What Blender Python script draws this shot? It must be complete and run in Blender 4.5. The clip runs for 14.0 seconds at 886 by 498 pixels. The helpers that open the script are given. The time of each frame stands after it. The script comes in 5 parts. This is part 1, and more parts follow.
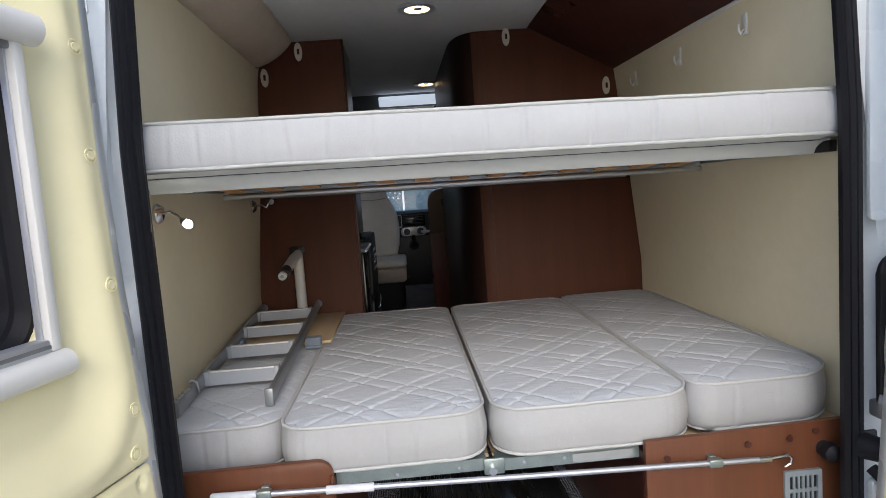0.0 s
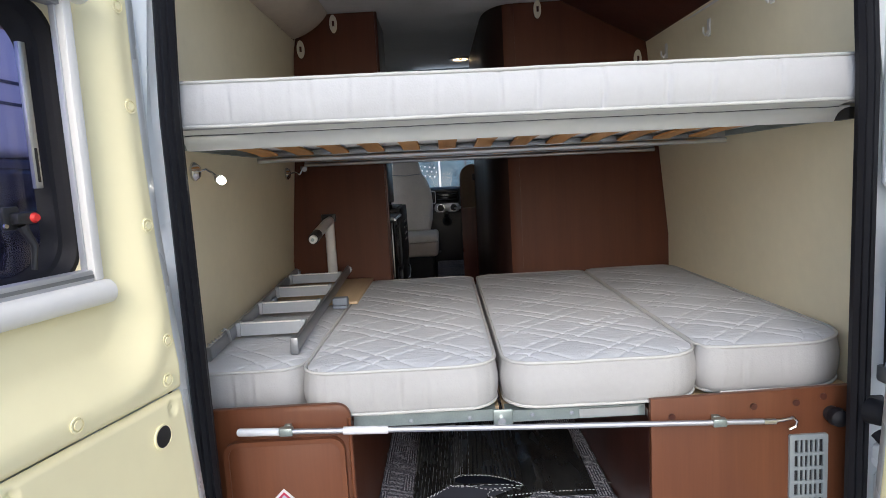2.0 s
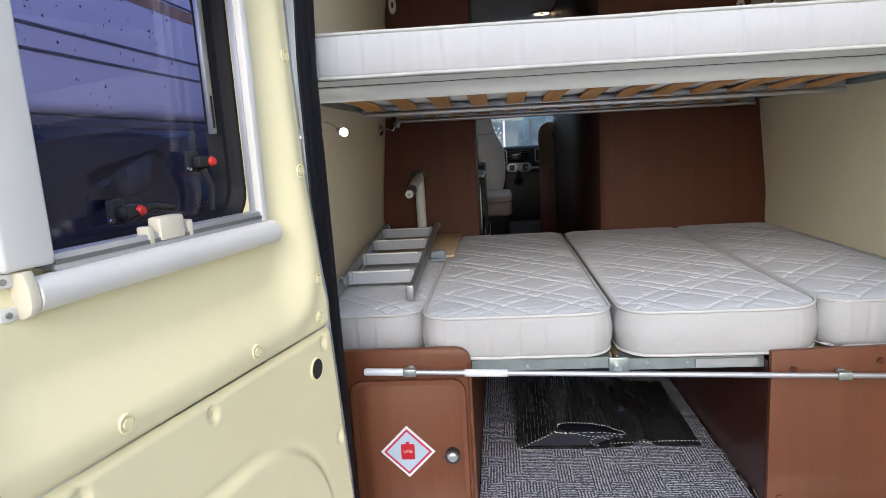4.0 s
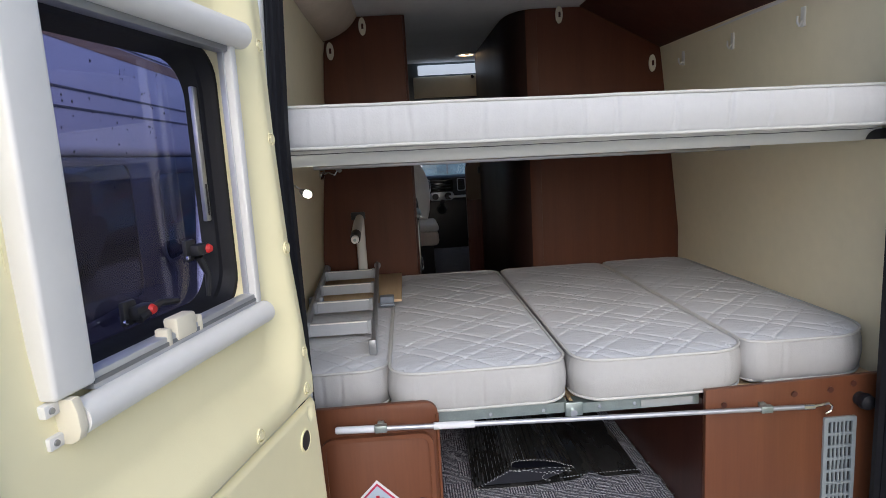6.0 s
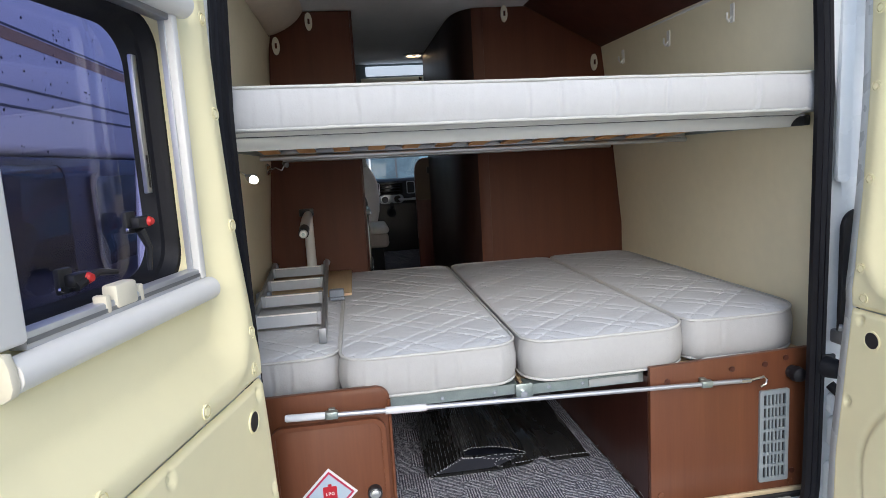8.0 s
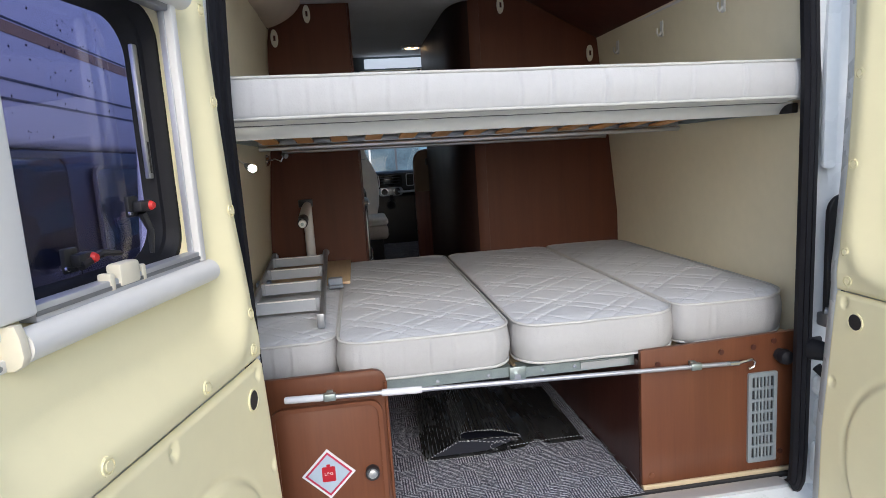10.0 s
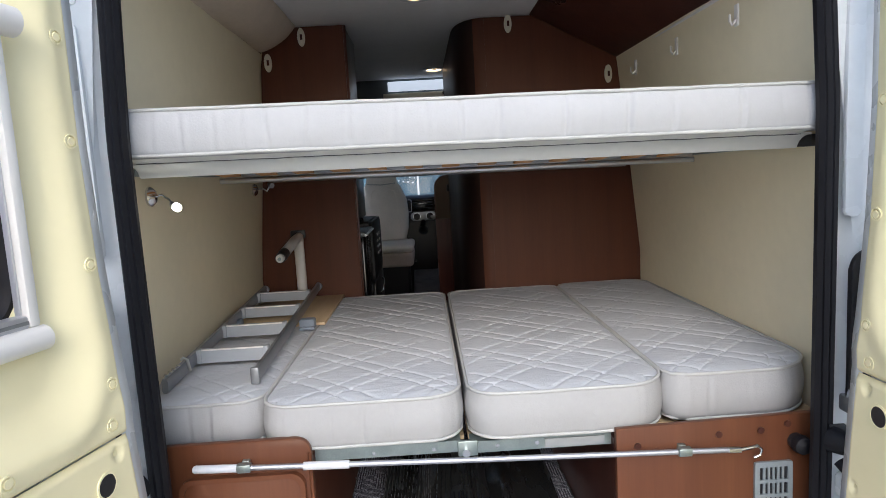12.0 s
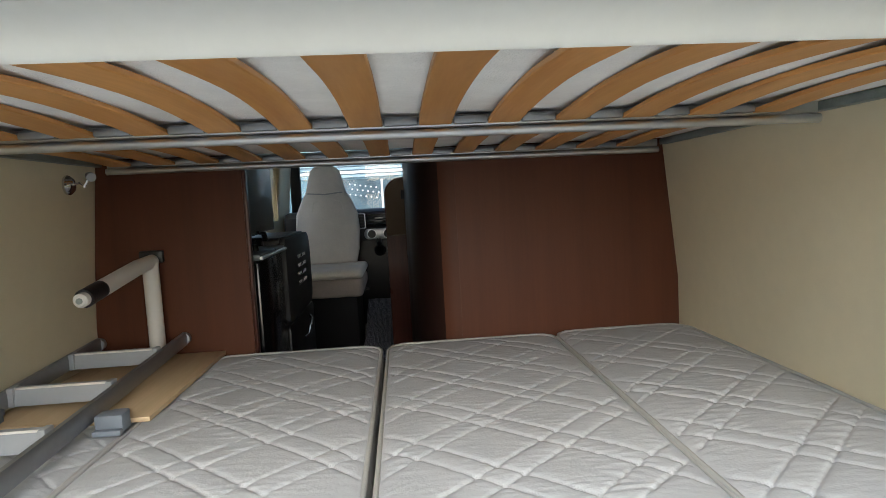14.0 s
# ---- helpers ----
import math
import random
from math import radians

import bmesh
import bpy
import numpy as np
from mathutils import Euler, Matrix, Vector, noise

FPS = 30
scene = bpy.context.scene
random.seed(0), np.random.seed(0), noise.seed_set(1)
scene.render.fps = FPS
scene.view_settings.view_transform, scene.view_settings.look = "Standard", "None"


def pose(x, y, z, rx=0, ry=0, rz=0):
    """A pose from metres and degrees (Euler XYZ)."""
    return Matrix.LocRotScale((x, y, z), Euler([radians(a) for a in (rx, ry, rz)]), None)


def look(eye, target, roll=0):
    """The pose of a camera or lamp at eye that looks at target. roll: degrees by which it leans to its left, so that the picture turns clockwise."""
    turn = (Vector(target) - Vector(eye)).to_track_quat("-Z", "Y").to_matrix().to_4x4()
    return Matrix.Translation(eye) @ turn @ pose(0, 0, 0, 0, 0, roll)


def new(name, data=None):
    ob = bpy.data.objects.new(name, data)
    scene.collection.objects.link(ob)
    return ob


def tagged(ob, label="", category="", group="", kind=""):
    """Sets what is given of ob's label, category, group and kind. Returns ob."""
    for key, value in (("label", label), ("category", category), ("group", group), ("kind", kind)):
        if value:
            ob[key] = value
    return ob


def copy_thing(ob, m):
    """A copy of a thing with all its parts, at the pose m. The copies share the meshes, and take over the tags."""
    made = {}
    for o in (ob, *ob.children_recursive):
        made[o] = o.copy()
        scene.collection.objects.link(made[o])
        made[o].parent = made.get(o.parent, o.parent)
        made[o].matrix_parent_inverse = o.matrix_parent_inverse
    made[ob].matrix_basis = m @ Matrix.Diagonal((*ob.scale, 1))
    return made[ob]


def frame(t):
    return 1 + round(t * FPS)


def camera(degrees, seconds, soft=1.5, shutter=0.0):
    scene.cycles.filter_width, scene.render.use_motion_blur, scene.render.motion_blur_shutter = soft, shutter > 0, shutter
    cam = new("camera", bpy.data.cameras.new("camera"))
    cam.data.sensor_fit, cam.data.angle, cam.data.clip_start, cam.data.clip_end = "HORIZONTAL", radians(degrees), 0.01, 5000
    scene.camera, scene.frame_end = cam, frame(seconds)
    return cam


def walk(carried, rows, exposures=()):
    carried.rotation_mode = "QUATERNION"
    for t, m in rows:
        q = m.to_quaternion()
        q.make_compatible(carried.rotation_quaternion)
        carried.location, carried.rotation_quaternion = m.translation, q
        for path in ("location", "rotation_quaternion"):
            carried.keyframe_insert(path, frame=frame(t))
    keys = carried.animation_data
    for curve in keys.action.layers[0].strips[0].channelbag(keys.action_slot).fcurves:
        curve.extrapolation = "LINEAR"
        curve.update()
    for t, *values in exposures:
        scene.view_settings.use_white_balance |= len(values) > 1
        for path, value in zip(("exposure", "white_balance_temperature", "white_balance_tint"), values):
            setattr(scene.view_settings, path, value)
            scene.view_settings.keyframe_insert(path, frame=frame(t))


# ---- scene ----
cam = camera(72.3, 14.0, soft=0.6)
PATH = [
    (0, (-0.213, -1.379, 1.632), (-0.097, 0.609, 1.446), -4.2),
    (0.5, (-0.242, -1.368, 1.596), (-0.123, 0.613, 1.349), -3.3),
    (1, (-0.207, -1.434, 1.572), (-0.094, 0.545, 1.305), -3.3),
    (1.5, (-0.173, -1.455, 1.56), (-0.092, 0.527, 1.311), -3.4),
    (2, (-0.163, -1.452, 1.575), (-0.178, 0.534, 1.341), -3.2),
    (2.5, (-0.176, -1.442, 1.581), (-0.296, 0.539, 1.341), -3.3),
    (3, (-0.198, -1.456, 1.556), (-0.407, 0.513, 1.276), -3.2),
    (3.2, (-0.214, -1.473, 1.549), (-0.448, 0.492, 1.257), -3.4),
    (5.3, (-0.492, -1.507, 1.625), (-0.492, 0.454, 1.232), -3.0),
    (5.5, (-0.483, -1.514, 1.662), (-0.451, 0.451, 1.292), -3.1),
    (5.6, (-0.475, -1.526, 1.675), (-0.433, 0.443, 1.324), -3.5),
    (6, (-0.473, -1.558, 1.689), (-0.366, 0.415, 1.38), -3.3),
    (6.5, (-0.478, -1.579, 1.651), (-0.316, 0.395, 1.372), -3.3),
    (7, (-0.47, -1.562, 1.633), (-0.26, 0.409, 1.366), -3.2),
    (7.5, (-0.472, -1.567, 1.628), (-0.231, 0.399, 1.351), -3.4),
    (8, (-0.476, -1.575, 1.619), (-0.205, 0.386, 1.334), -3.4),
    (10.5, (-0.453, -1.623, 1.588), (-0.195, 0.335, 1.272), -3.8),
    (11, (-0.402, -1.576, 1.555), (-0.191, 0.386, 1.229), -3.3),
    (11.5, (-0.246, -1.475, 1.6), (-0.132, 0.502, 1.325), -3.1),
    (12, (-0.112, -1.415, 1.636), (-0.066, 0.571, 1.403), -3.3),
    (12.5, (-0.111, -1.311, 1.593), (0.003, 0.674, 1.371), -2.7),
    (13, (-0.180, -1.010, 1.566), (0.006, 0.967, 1.330), -2.9),
    (13.5, (-0.126, -0.686, 1.535), (0.052, 1.294, 1.325), -2.9),
    (14, (0.030, -0.428, 1.542), (0.158, 1.560, 1.372), -3.2),
]
EXPOSURES = [(0, 0.46, 5680, 9), (1.0, 0.68, 5640, 9), (2.0, 0.68, 5640, 9), (5.5, 0.55, 5680, 10), (6.0, 0.40, 5640, 10), (6.5, 0.38, 5630, 9), (7.0, 0.56, 5620, 9), (8.0, 0.60, 5570, 8), (10.5, 0.57, 5660, 9), (12.5, 0.65, 5620, 9), (13.0, 0.66, 5700, 8), (13.5, 0.74, 5680, 7), (14.0, 1.03, 5750, 3)]
walk(cam, [(t, look(eye, target, roll)) for t, eye, target, roll in PATH], EXPOSURES)

# ---- world, sun, exposure ----
world = bpy.data.worlds.new("world")
scene.world = world
world.use_nodes = True
wn, wl = world.node_tree.nodes, world.node_tree.links
sky = wn.new("ShaderNodeTexSky")
sky.sky_type, sky.sun_disc = "NISHITA", False
sky.sun_elevation, sky.sun_rotation = radians(34), radians(182.5)
sky.air_density, sky.dust_density = 1.0, 4.0
wn["Background"].inputs["Strength"].default_value = 0.15
wl.new(sky.outputs["Color"], wn["Background"].inputs["Color"])
sun = new("sun", bpy.data.lights.new("sun", "SUN"))
sun.data.energy, sun.data.angle, sun.data.color = 0.5, radians(70), (1.0, 0.99, 0.975)
sun.matrix_world = look((-0.27, -6.0, 5.0), (0, 0, 1.0))


# ---- materials ----
def mat(name, color, rough=0.5, metal=0.0, vary=0.1, scale=6.0, bump=0.0, bump_scale=80.0, stretch=(1, 1, 1), spec=0.5, coat=0.0,
        rand=0.0, rough_vary=0.08, detail=5.0):
    """A surface with two scales of variation in colour, gloss and relief."""
    m = bpy.data.materials.new(name)
    m.use_nodes = True
    n, l = m.node_tree.nodes, m.node_tree.links
    b = n["Principled BSDF"]
    b.inputs["Roughness"].default_value, b.inputs["Metallic"].default_value = rough, metal
    b.inputs["Specular IOR Level"].default_value, b.inputs["Coat Weight"].default_value = spec, coat
    b.inputs["Coat Roughness"].default_value = 0.15
    tc, mp = n.new("ShaderNodeTexCoord"), n.new("ShaderNodeMapping")
    mp.inputs["Scale"].default_value = stretch
    l.new(tc.outputs["Object"], mp.inputs["Vector"])
    big, fine = n.new("ShaderNodeTexNoise"), n.new("ShaderNodeTexNoise")
    big.inputs["Scale"].default_value, fine.inputs["Scale"].default_value = scale, scale * 9
    big.inputs["Detail"].default_value = fine.inputs["Detail"].default_value = detail
    for t in (big, fine):
        l.new(mp.outputs["Vector"], t.inputs["Vector"])
    add = n.new("ShaderNodeMath")
    add.operation = "MULTIPLY_ADD"
    add.inputs[1].default_value = 0.5
    l.new(fine.outputs["Fac"], add.inputs[0])
    l.new(big.outputs["Fac"], add.inputs[2])
    ramp = n.new("ShaderNodeMapRange")
    ramp.inputs["From Min"].default_value, ramp.inputs["From Max"].default_value = 0.45, 1.05
    ramp.inputs["To Min"].default_value, ramp.inputs["To Max"].default_value = 1 - vary, 1 + vary
    l.new(add.outputs[0], ramp.inputs["Value"])
    value = ramp.outputs["Result"]
    if rand:
        info, mul = n.new("ShaderNodeObjectInfo"), n.new("ShaderNodeMapRange")
        mul.inputs["To Min"].default_value, mul.inputs["To Max"].default_value = 1 - rand, 1 + rand
        l.new(info.outputs["Random"], mul.inputs["Value"])
        both = n.new("ShaderNodeMath")
        both.operation = "MULTIPLY"
        l.new(value, both.inputs[0]), l.new(mul.outputs["Result"], both.inputs[1])
        value = both.outputs[0]
    tint = n.new("ShaderNodeVectorMath")
    tint.operation = "SCALE"
    tint.inputs[0].default_value = color
    l.new(value, tint.inputs["Scale"])
    l.new(tint.outputs["Vector"], b.inputs["Base Color"])
    rr = n.new("ShaderNodeMapRange")
    rr.inputs["To Min"].default_value, rr.inputs["To Max"].default_value = max(0.02, rough - rough_vary), min(1, rough + rough_vary)
    l.new(big.outputs["Fac"], rr.inputs["Value"])
    l.new(rr.outputs["Result"], b.inputs["Roughness"])
    if bump:
        bt, bp = n.new("ShaderNodeTexNoise"), n.new("ShaderNodeBump")
        bt.inputs["Scale"].default_value, bt.inputs["Detail"].default_value = bump_scale, 4
        bp.inputs["Strength"].default_value, bp.inputs["Distance"].default_value = bump, 0.003
        l.new(mp.outputs["Vector"], bt.inputs["Vector"])
        l.new(bt.outputs["Fac"], bp.inputs["Height"])
        l.new(bp.outputs["Normal"], b.inputs["Normal"])
    return m


def wood(name, dark, light, rough=0.38, axis="z", grain=1.0, coat=0.15):
    """Veneer with long streaks along one axis and fine pores."""
    m = mat(name, light, rough, 0, 0.05, 3, 0.06, 60, coat=coat)
    n, l = m.node_tree.nodes, m.node_tree.links
    b = n["Principled BSDF"]
    b.inputs["Specular IOR Level"].default_value = 0.28
    long_way = {"z": (1, 1, 0.05), "y": (1, 0.05, 1), "x": (0.05, 1, 1)}[axis]
    tc, mp = n.new("ShaderNodeTexCoord"), n.new("ShaderNodeMapping")
    mp.inputs["Scale"].default_value = long_way
    l.new(tc.outputs["Object"], mp.inputs["Vector"])
    a, c = n.new("ShaderNodeTexNoise"), n.new("ShaderNodeTexNoise")
    a.inputs["Scale"].default_value, c.inputs["Scale"].default_value = 14 * grain, 130 * grain
    a.inputs["Detail"].default_value, a.inputs["Distortion"].default_value = 4, 0.6
    for t in (a, c):
        l.new(mp.outputs["Vector"], t.inputs["Vector"])
    s = n.new("ShaderNodeMath")
    s.operation = "MULTIPLY_ADD"
    s.inputs[1].default_value = 0.35
    l.new(c.outputs["Fac"], s.inputs[0]), l.new(a.outputs["Fac"], s.inputs[2])
    r = n.new("ShaderNodeValToRGB")
    r.color_ramp.elements[0].position, r.color_ramp.elements[1].position = 0.45, 0.95
    r.color_ramp.elements[0].color, r.color_ramp.elements[1].color = (*dark, 1), (*light, 1)
    l.new(s.outputs[0], r.inputs["Fac"])
    info, mul, sc = n.new("ShaderNodeObjectInfo"), n.new("ShaderNodeMapRange"), n.new("ShaderNodeVectorMath")
    mul.inputs["To Min"].default_value, mul.inputs["To Max"].default_value = 0.88, 1.12
    sc.operation = "SCALE"
    l.new(info.outputs["Random"], mul.inputs["Value"]), l.new(mul.outputs["Result"], sc.inputs["Scale"])
    l.new(r.outputs["Color"], sc.inputs[0])
    l.new(sc.outputs["Vector"], b.inputs["Base Color"])
    return m


def glow(name, color, strength):
    m = bpy.data.materials.new(name)
    m.use_nodes = True
    b = m.node_tree.nodes["Principled BSDF"]
    b.inputs["Base Color"].default_value = (*color, 1)
    b.inputs["Emission Color"].default_value, b.inputs["Emission Strength"].default_value = (*color, 1), strength
    return m


def clear(name, color, rough=0.0, ior=1.45):
    m = bpy.data.materials.new(name)
    m.use_nodes = True
    b = m.node_tree.nodes["Principled BSDF"]
    b.inputs["Base Color"].default_value, b.inputs["Roughness"].default_value = (*color, 1), rough
    b.inputs["Transmission Weight"].default_value, b.inputs["IOR"].default_value = 1.0, ior
    return m


def woven_carpet():
    """Grey loop carpet: small blocks of ribs that change direction, light ribs over dark ground."""
    m = mat("carpet", (0.2, 0.2, 0.22), 0.95, 0, 0.25, 8, spec=0.1)
    n, l = m.node_tree.nodes, m.node_tree.links
    b = n["Principled BSDF"]
    tc = n.new("ShaderNodeTexCoord")
    warp, mixv = n.new("ShaderNodeTexNoise"), n.new("ShaderNodeMixRGB")
    warp.inputs["Scale"].default_value = 30
    mixv.inputs["Fac"].default_value = 0.003
    l.new(tc.outputs["Object"], warp.inputs["Vector"]), l.new(tc.outputs["Object"], mixv.inputs[1])
    l.new(warp.outputs["Color"], mixv.inputs[2])
    ribs = []
    for d in ("X", "Y"):
        w = n.new("ShaderNodeTexWave")
        w.bands_direction = d
        w.inputs["Scale"].default_value, w.inputs["Distortion"].default_value = 36, 1.9
        w.inputs["Detail"].default_value, w.inputs["Detail Scale"].default_value = 3, 4
        l.new(mixv.outputs["Color"], w.inputs["Vector"])
        ribs.append(w)
    grid, cell, dice, cut = n.new("ShaderNodeVectorMath"), n.new("ShaderNodeVectorMath"), n.new("ShaderNodeTexWhiteNoise"), n.new("ShaderNodeMath")
    grid.operation, cell.operation = "MULTIPLY", "FLOOR"
    grid.inputs[1].default_value = (20, 21, 0)
    cut.operation, cut.inputs[1].default_value = "GREATER_THAN", 0.5
    l.new(mixv.outputs["Color"], grid.inputs[0]), l.new(grid.outputs["Vector"], cell.inputs[0])
    l.new(cell.outputs["Vector"], dice.inputs["Vector"]), l.new(dice.outputs["Value"], cut.inputs[0])
    pick = n.new("ShaderNodeMixRGB")
    l.new(cut.outputs[0], pick.inputs["Fac"])
    l.new(ribs[0].outputs["Color"], pick.inputs[1]), l.new(ribs[1].outputs["Color"], pick.inputs[2])
    fuzz, add = n.new("ShaderNodeTexNoise"), n.new("ShaderNodeMixRGB")
    fuzz.inputs["Scale"].default_value = 150
    add.blend_type, add.inputs["Fac"].default_value = "MULTIPLY", 0.85
    hard = n.new("ShaderNodeMapRange")
    hard.inputs["From Min"].default_value, hard.inputs["From Max"].default_value = 0.36, 0.60
    l.new(tc.outputs["Object"], fuzz.inputs["Vector"]), l.new(fuzz.outputs["Fac"], hard.inputs["Value"])
    l.new(pick.outputs["Color"], add.inputs[1]), l.new(hard.outputs["Result"], add.inputs[2])
    r = n.new("ShaderNodeValToRGB")
    r.color_ramp.elements[0].position, r.color_ramp.elements[1].position = 0.05, 0.75
    r.color_ramp.elements[0].color, r.color_ramp.elements[1].color = (0.055, 0.057, 0.080, 1), (0.54, 0.55, 0.61, 1)
    l.new(add.outputs["Color"], r.inputs["Fac"]), l.new(r.outputs["Color"], b.inputs["Base Color"])
    bp = n.new("ShaderNodeBump")
    bp.inputs["Strength"].default_value, bp.inputs["Distance"].default_value = 0.8, 0.004
    l.new(add.outputs["Color"], bp.inputs["Height"]), l.new(bp.outputs["Normal"], b.inputs["Normal"])
    return m


# One cherry veneer twice: darker for the shaded inside, lighter for daylit locker fronts.
WOOD = wood("cherry_veneer_shaded", (0.080, 0.0255, 0.0119), (0.102, 0.0325, 0.0150), rough=0.5, coat=0.0)
WOOD_LIT = wood("cherry_veneer_lit", (0.108, 0.039, 0.0180), (0.146, 0.054, 0.0248))
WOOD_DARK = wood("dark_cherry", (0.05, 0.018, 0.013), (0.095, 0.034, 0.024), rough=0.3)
# Cherry coloured near-black, for the corner that turns away from the light.
WOOD_SHADE = wood("shade_dark_veneer", (0.014, 0.007, 0.006), (0.028, 0.0125, 0.0095), rough=0.45, coat=0.0)
WOOD_EDGE = wood("pale_edge", (0.5, 0.4, 0.26), (0.62, 0.5, 0.34), axis="x")
SLAT = wood("beech_slat", (0.50, 0.235, 0.065), (0.66, 0.345, 0.115), rough=0.45, axis="y", grain=1.5)
PLY = wood("birch_board", (0.46, 0.34, 0.2), (0.58, 0.45, 0.28), rough=0.6, axis="y")
LINING = mat("cream_lining", (0.775, 0.70, 0.505), 0.62, 0, 0.05, 3, 0.15, 420)
PANEL = mat("cream_panel", (0.86, 0.79, 0.50), 0.46, 0, 0.035, 2.5, 0.05, 500)
PAD = mat("beige_pad", (0.60, 0.51, 0.41), 0.75, 0, 0.08, 6, 0.25, 120)
CEILING = mat("ceiling_felt", (0.76, 0.76, 0.76), 0.9, 0, 0.05, 4, 0.3, 300)
PAINT = mat("white_paint", (0.76, 0.79, 0.80), 0.28, 0, 0.05, 5, 0.03, 30, coat=0.4)
GRIP = mat("pale_grip", (0.60, 0.61, 0.64), 0.55, 0, 0.05, 20)
WHITE = mat("white_plastic", (0.74, 0.725, 0.69), 0.4, 0, 0.04, 5)
HEM = mat("cover_cloth", (0.72, 0.72, 0.675), 0.85, 0, 0.05, 12, 0.3, 240)
LACQUER = mat("white_lacquered_metal", (0.72, 0.725, 0.70), 0.52, 0, 0.05, 6)
CREAM = mat("cream_plastic", (0.72, 0.67, 0.53), 0.45, 0, 0.05, 8)
RUBBER = mat("black_rubber", (0.008, 0.008, 0.011), 0.6, 0, 0.2, 12, 0.15, 90, spec=0.3)
BLACK = mat("black_plastic", (0.014, 0.014, 0.016), 0.42, 0, 0.2, 10, 0.1, 150)
GLOSS = mat("black_gloss", (0.012, 0.012, 0.014), 0.16, 0, 0.1, 10)
ALU = mat("aluminium", (0.56, 0.57, 0.58), 0.36, 1.0, 0.08, 10, 0.04, 60)
RODMETAL = mat("satin_rod", (0.46, 0.47, 0.51), 0.42, 0.85, 0.05, 12)
GREYALU = mat("grey_satin_metal", (0.31, 0.32, 0.335), 0.42, 0.75, 0.08, 10)
CHROME = mat("chrome", (0.72, 0.72, 0.73), 0.10, 1.0, 0.05, 10, rough_vary=0.03)
ZINC = mat("galvanised_steel", (0.33, 0.38, 0.37), 0.4, 0.85, 0.15, 25)
RED = mat("red_plastic", (0.62, 0.03, 0.025), 0.4, 0, 0.06, 20)
BLUEGREY = mat("blue_grey_plastic", (0.19, 0.22, 0.27), 0.5, 0, 0.06, 20)
LADDERWHITE = mat("pale_grey_plastic", (0.36, 0.38, 0.41), 0.45, 0, 0.05, 10)
# One white cover: sides greyed for shade, tops lightened and blued for sky light.
TICKING_SHADED = mat("shaded_side_ticking", (0.384, 0.383, 0.384), 0.75, 0, 0.05, 7, 0.25, 210, spec=0.3)
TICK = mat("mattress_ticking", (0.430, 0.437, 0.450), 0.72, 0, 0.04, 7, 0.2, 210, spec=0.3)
QUILT_LIT = mat("skylit_top_ticking", (0.500, 0.519, 0.550), 0.7, 0, 0.035, 6, 0.25, 190, spec=0.3)
FELT = mat("white_felt", (0.84, 0.84, 0.83), 0.95, 0, 0.06, 20, 0.6, 300)
PIPING = mat("ivory_piping", (0.455, 0.458, 0.448), 0.7, 0, 0.06, 30, 0.3, 500)
FOIL = mat("black_foil_mat", (0.060, 0.062, 0.064), 0.27, 0.6, 0.35, 14, 0.30, 60, stretch=(1, 0.25, 1), spec=0.9)
NAVY = mat("navy_lining", (0.005, 0.007, 0.016), 0.6, 0, 0.2, 14)
THREAD = mat("white_stitching", (0.46, 0.46, 0.48), 0.8, 0, 0.08, 60)
SEATPAD = mat("rose_grey_cloth", (0.50, 0.43, 0.39), 0.88, 0, 0.12, 9, 0.4, 200)
UPHOLSTERY = mat("grey_beige_cloth", (0.84, 0.79, 0.72), 0.85, 0, 0.07, 9, 0.35, 240)
BROWNPAD = mat("brown_pad", (0.13, 0.095, 0.065), 0.8, 0, 0.1, 9, 0.3, 160)
PAPER = mat("grey_paper", (0.27, 0.28, 0.285), 0.7, 0, 0.06, 20)
DASH = mat("dash_grey", (0.035, 0.036, 0.04), 0.55, 0, 0.15, 9, 0.2, 200)
VENTGREY = mat("vent_grey", (0.30, 0.34, 0.36), 0.4, 0.3, 0.06, 12)
SILVER = mat("silver_trim", (0.55, 0.56, 0.58), 0.35, 0.5, 0.05, 9)
GREYPANEL = mat("slate_panel", (0.10, 0.115, 0.12), 0.3, 0, 0.12, 5)
CARPET = woven_carpet()
# Ground out of view, kept pale to bounce light onto ceiling and undersides.
BOUNCE_GROUND = mat("pale_bounce_ground", (0.37, 0.37, 0.36), 0.75, 0, 0.3, 1.2, 0.5, 160)
TINTED = clear("tinted_acrylic", (0.36, 0.34, 0.60))
GLASS = clear("windscreen_glass", (0.96, 0.985, 0.99))
DARKGLASS = mat("dark_glass", (0.012, 0.013, 0.018), 0.05, 0, 0.1, 3, spec=0.6, rough_vary=0.02)
LEDGLOW = glow("led", (1.0, 0.90, 0.70), 26.0)
HALOGEN = glow("halogen", (1.0, 0.62, 0.28), 4.5)
# Weak glow added to the white strip over the cab to make it bright.
STRIP = glow("strip_glow", (0.93, 0.96, 1.0), 0.4)


# ---- mesh helpers ----
def finish(name, bm, material, smooth=False):
    bmesh.ops.recalc_face_normals(bm, faces=bm.faces)
    me = bpy.data.meshes.new(name)
    bm.to_mesh(me)
    bm.free()
    me.materials.append(material)
    if smooth:
        me.shade_smooth()
        me.set_sharp_from_angle(angle=radians(smooth if smooth > 1 else 40))
    return me


def thing(name, at, label, category, group="", kind=""):
    """An empty at a thing's base that carries its parts."""
    e = new(name)
    e.location = at
    e.empty_display_size = 0.05
    return tagged(e, label, category, group, kind)


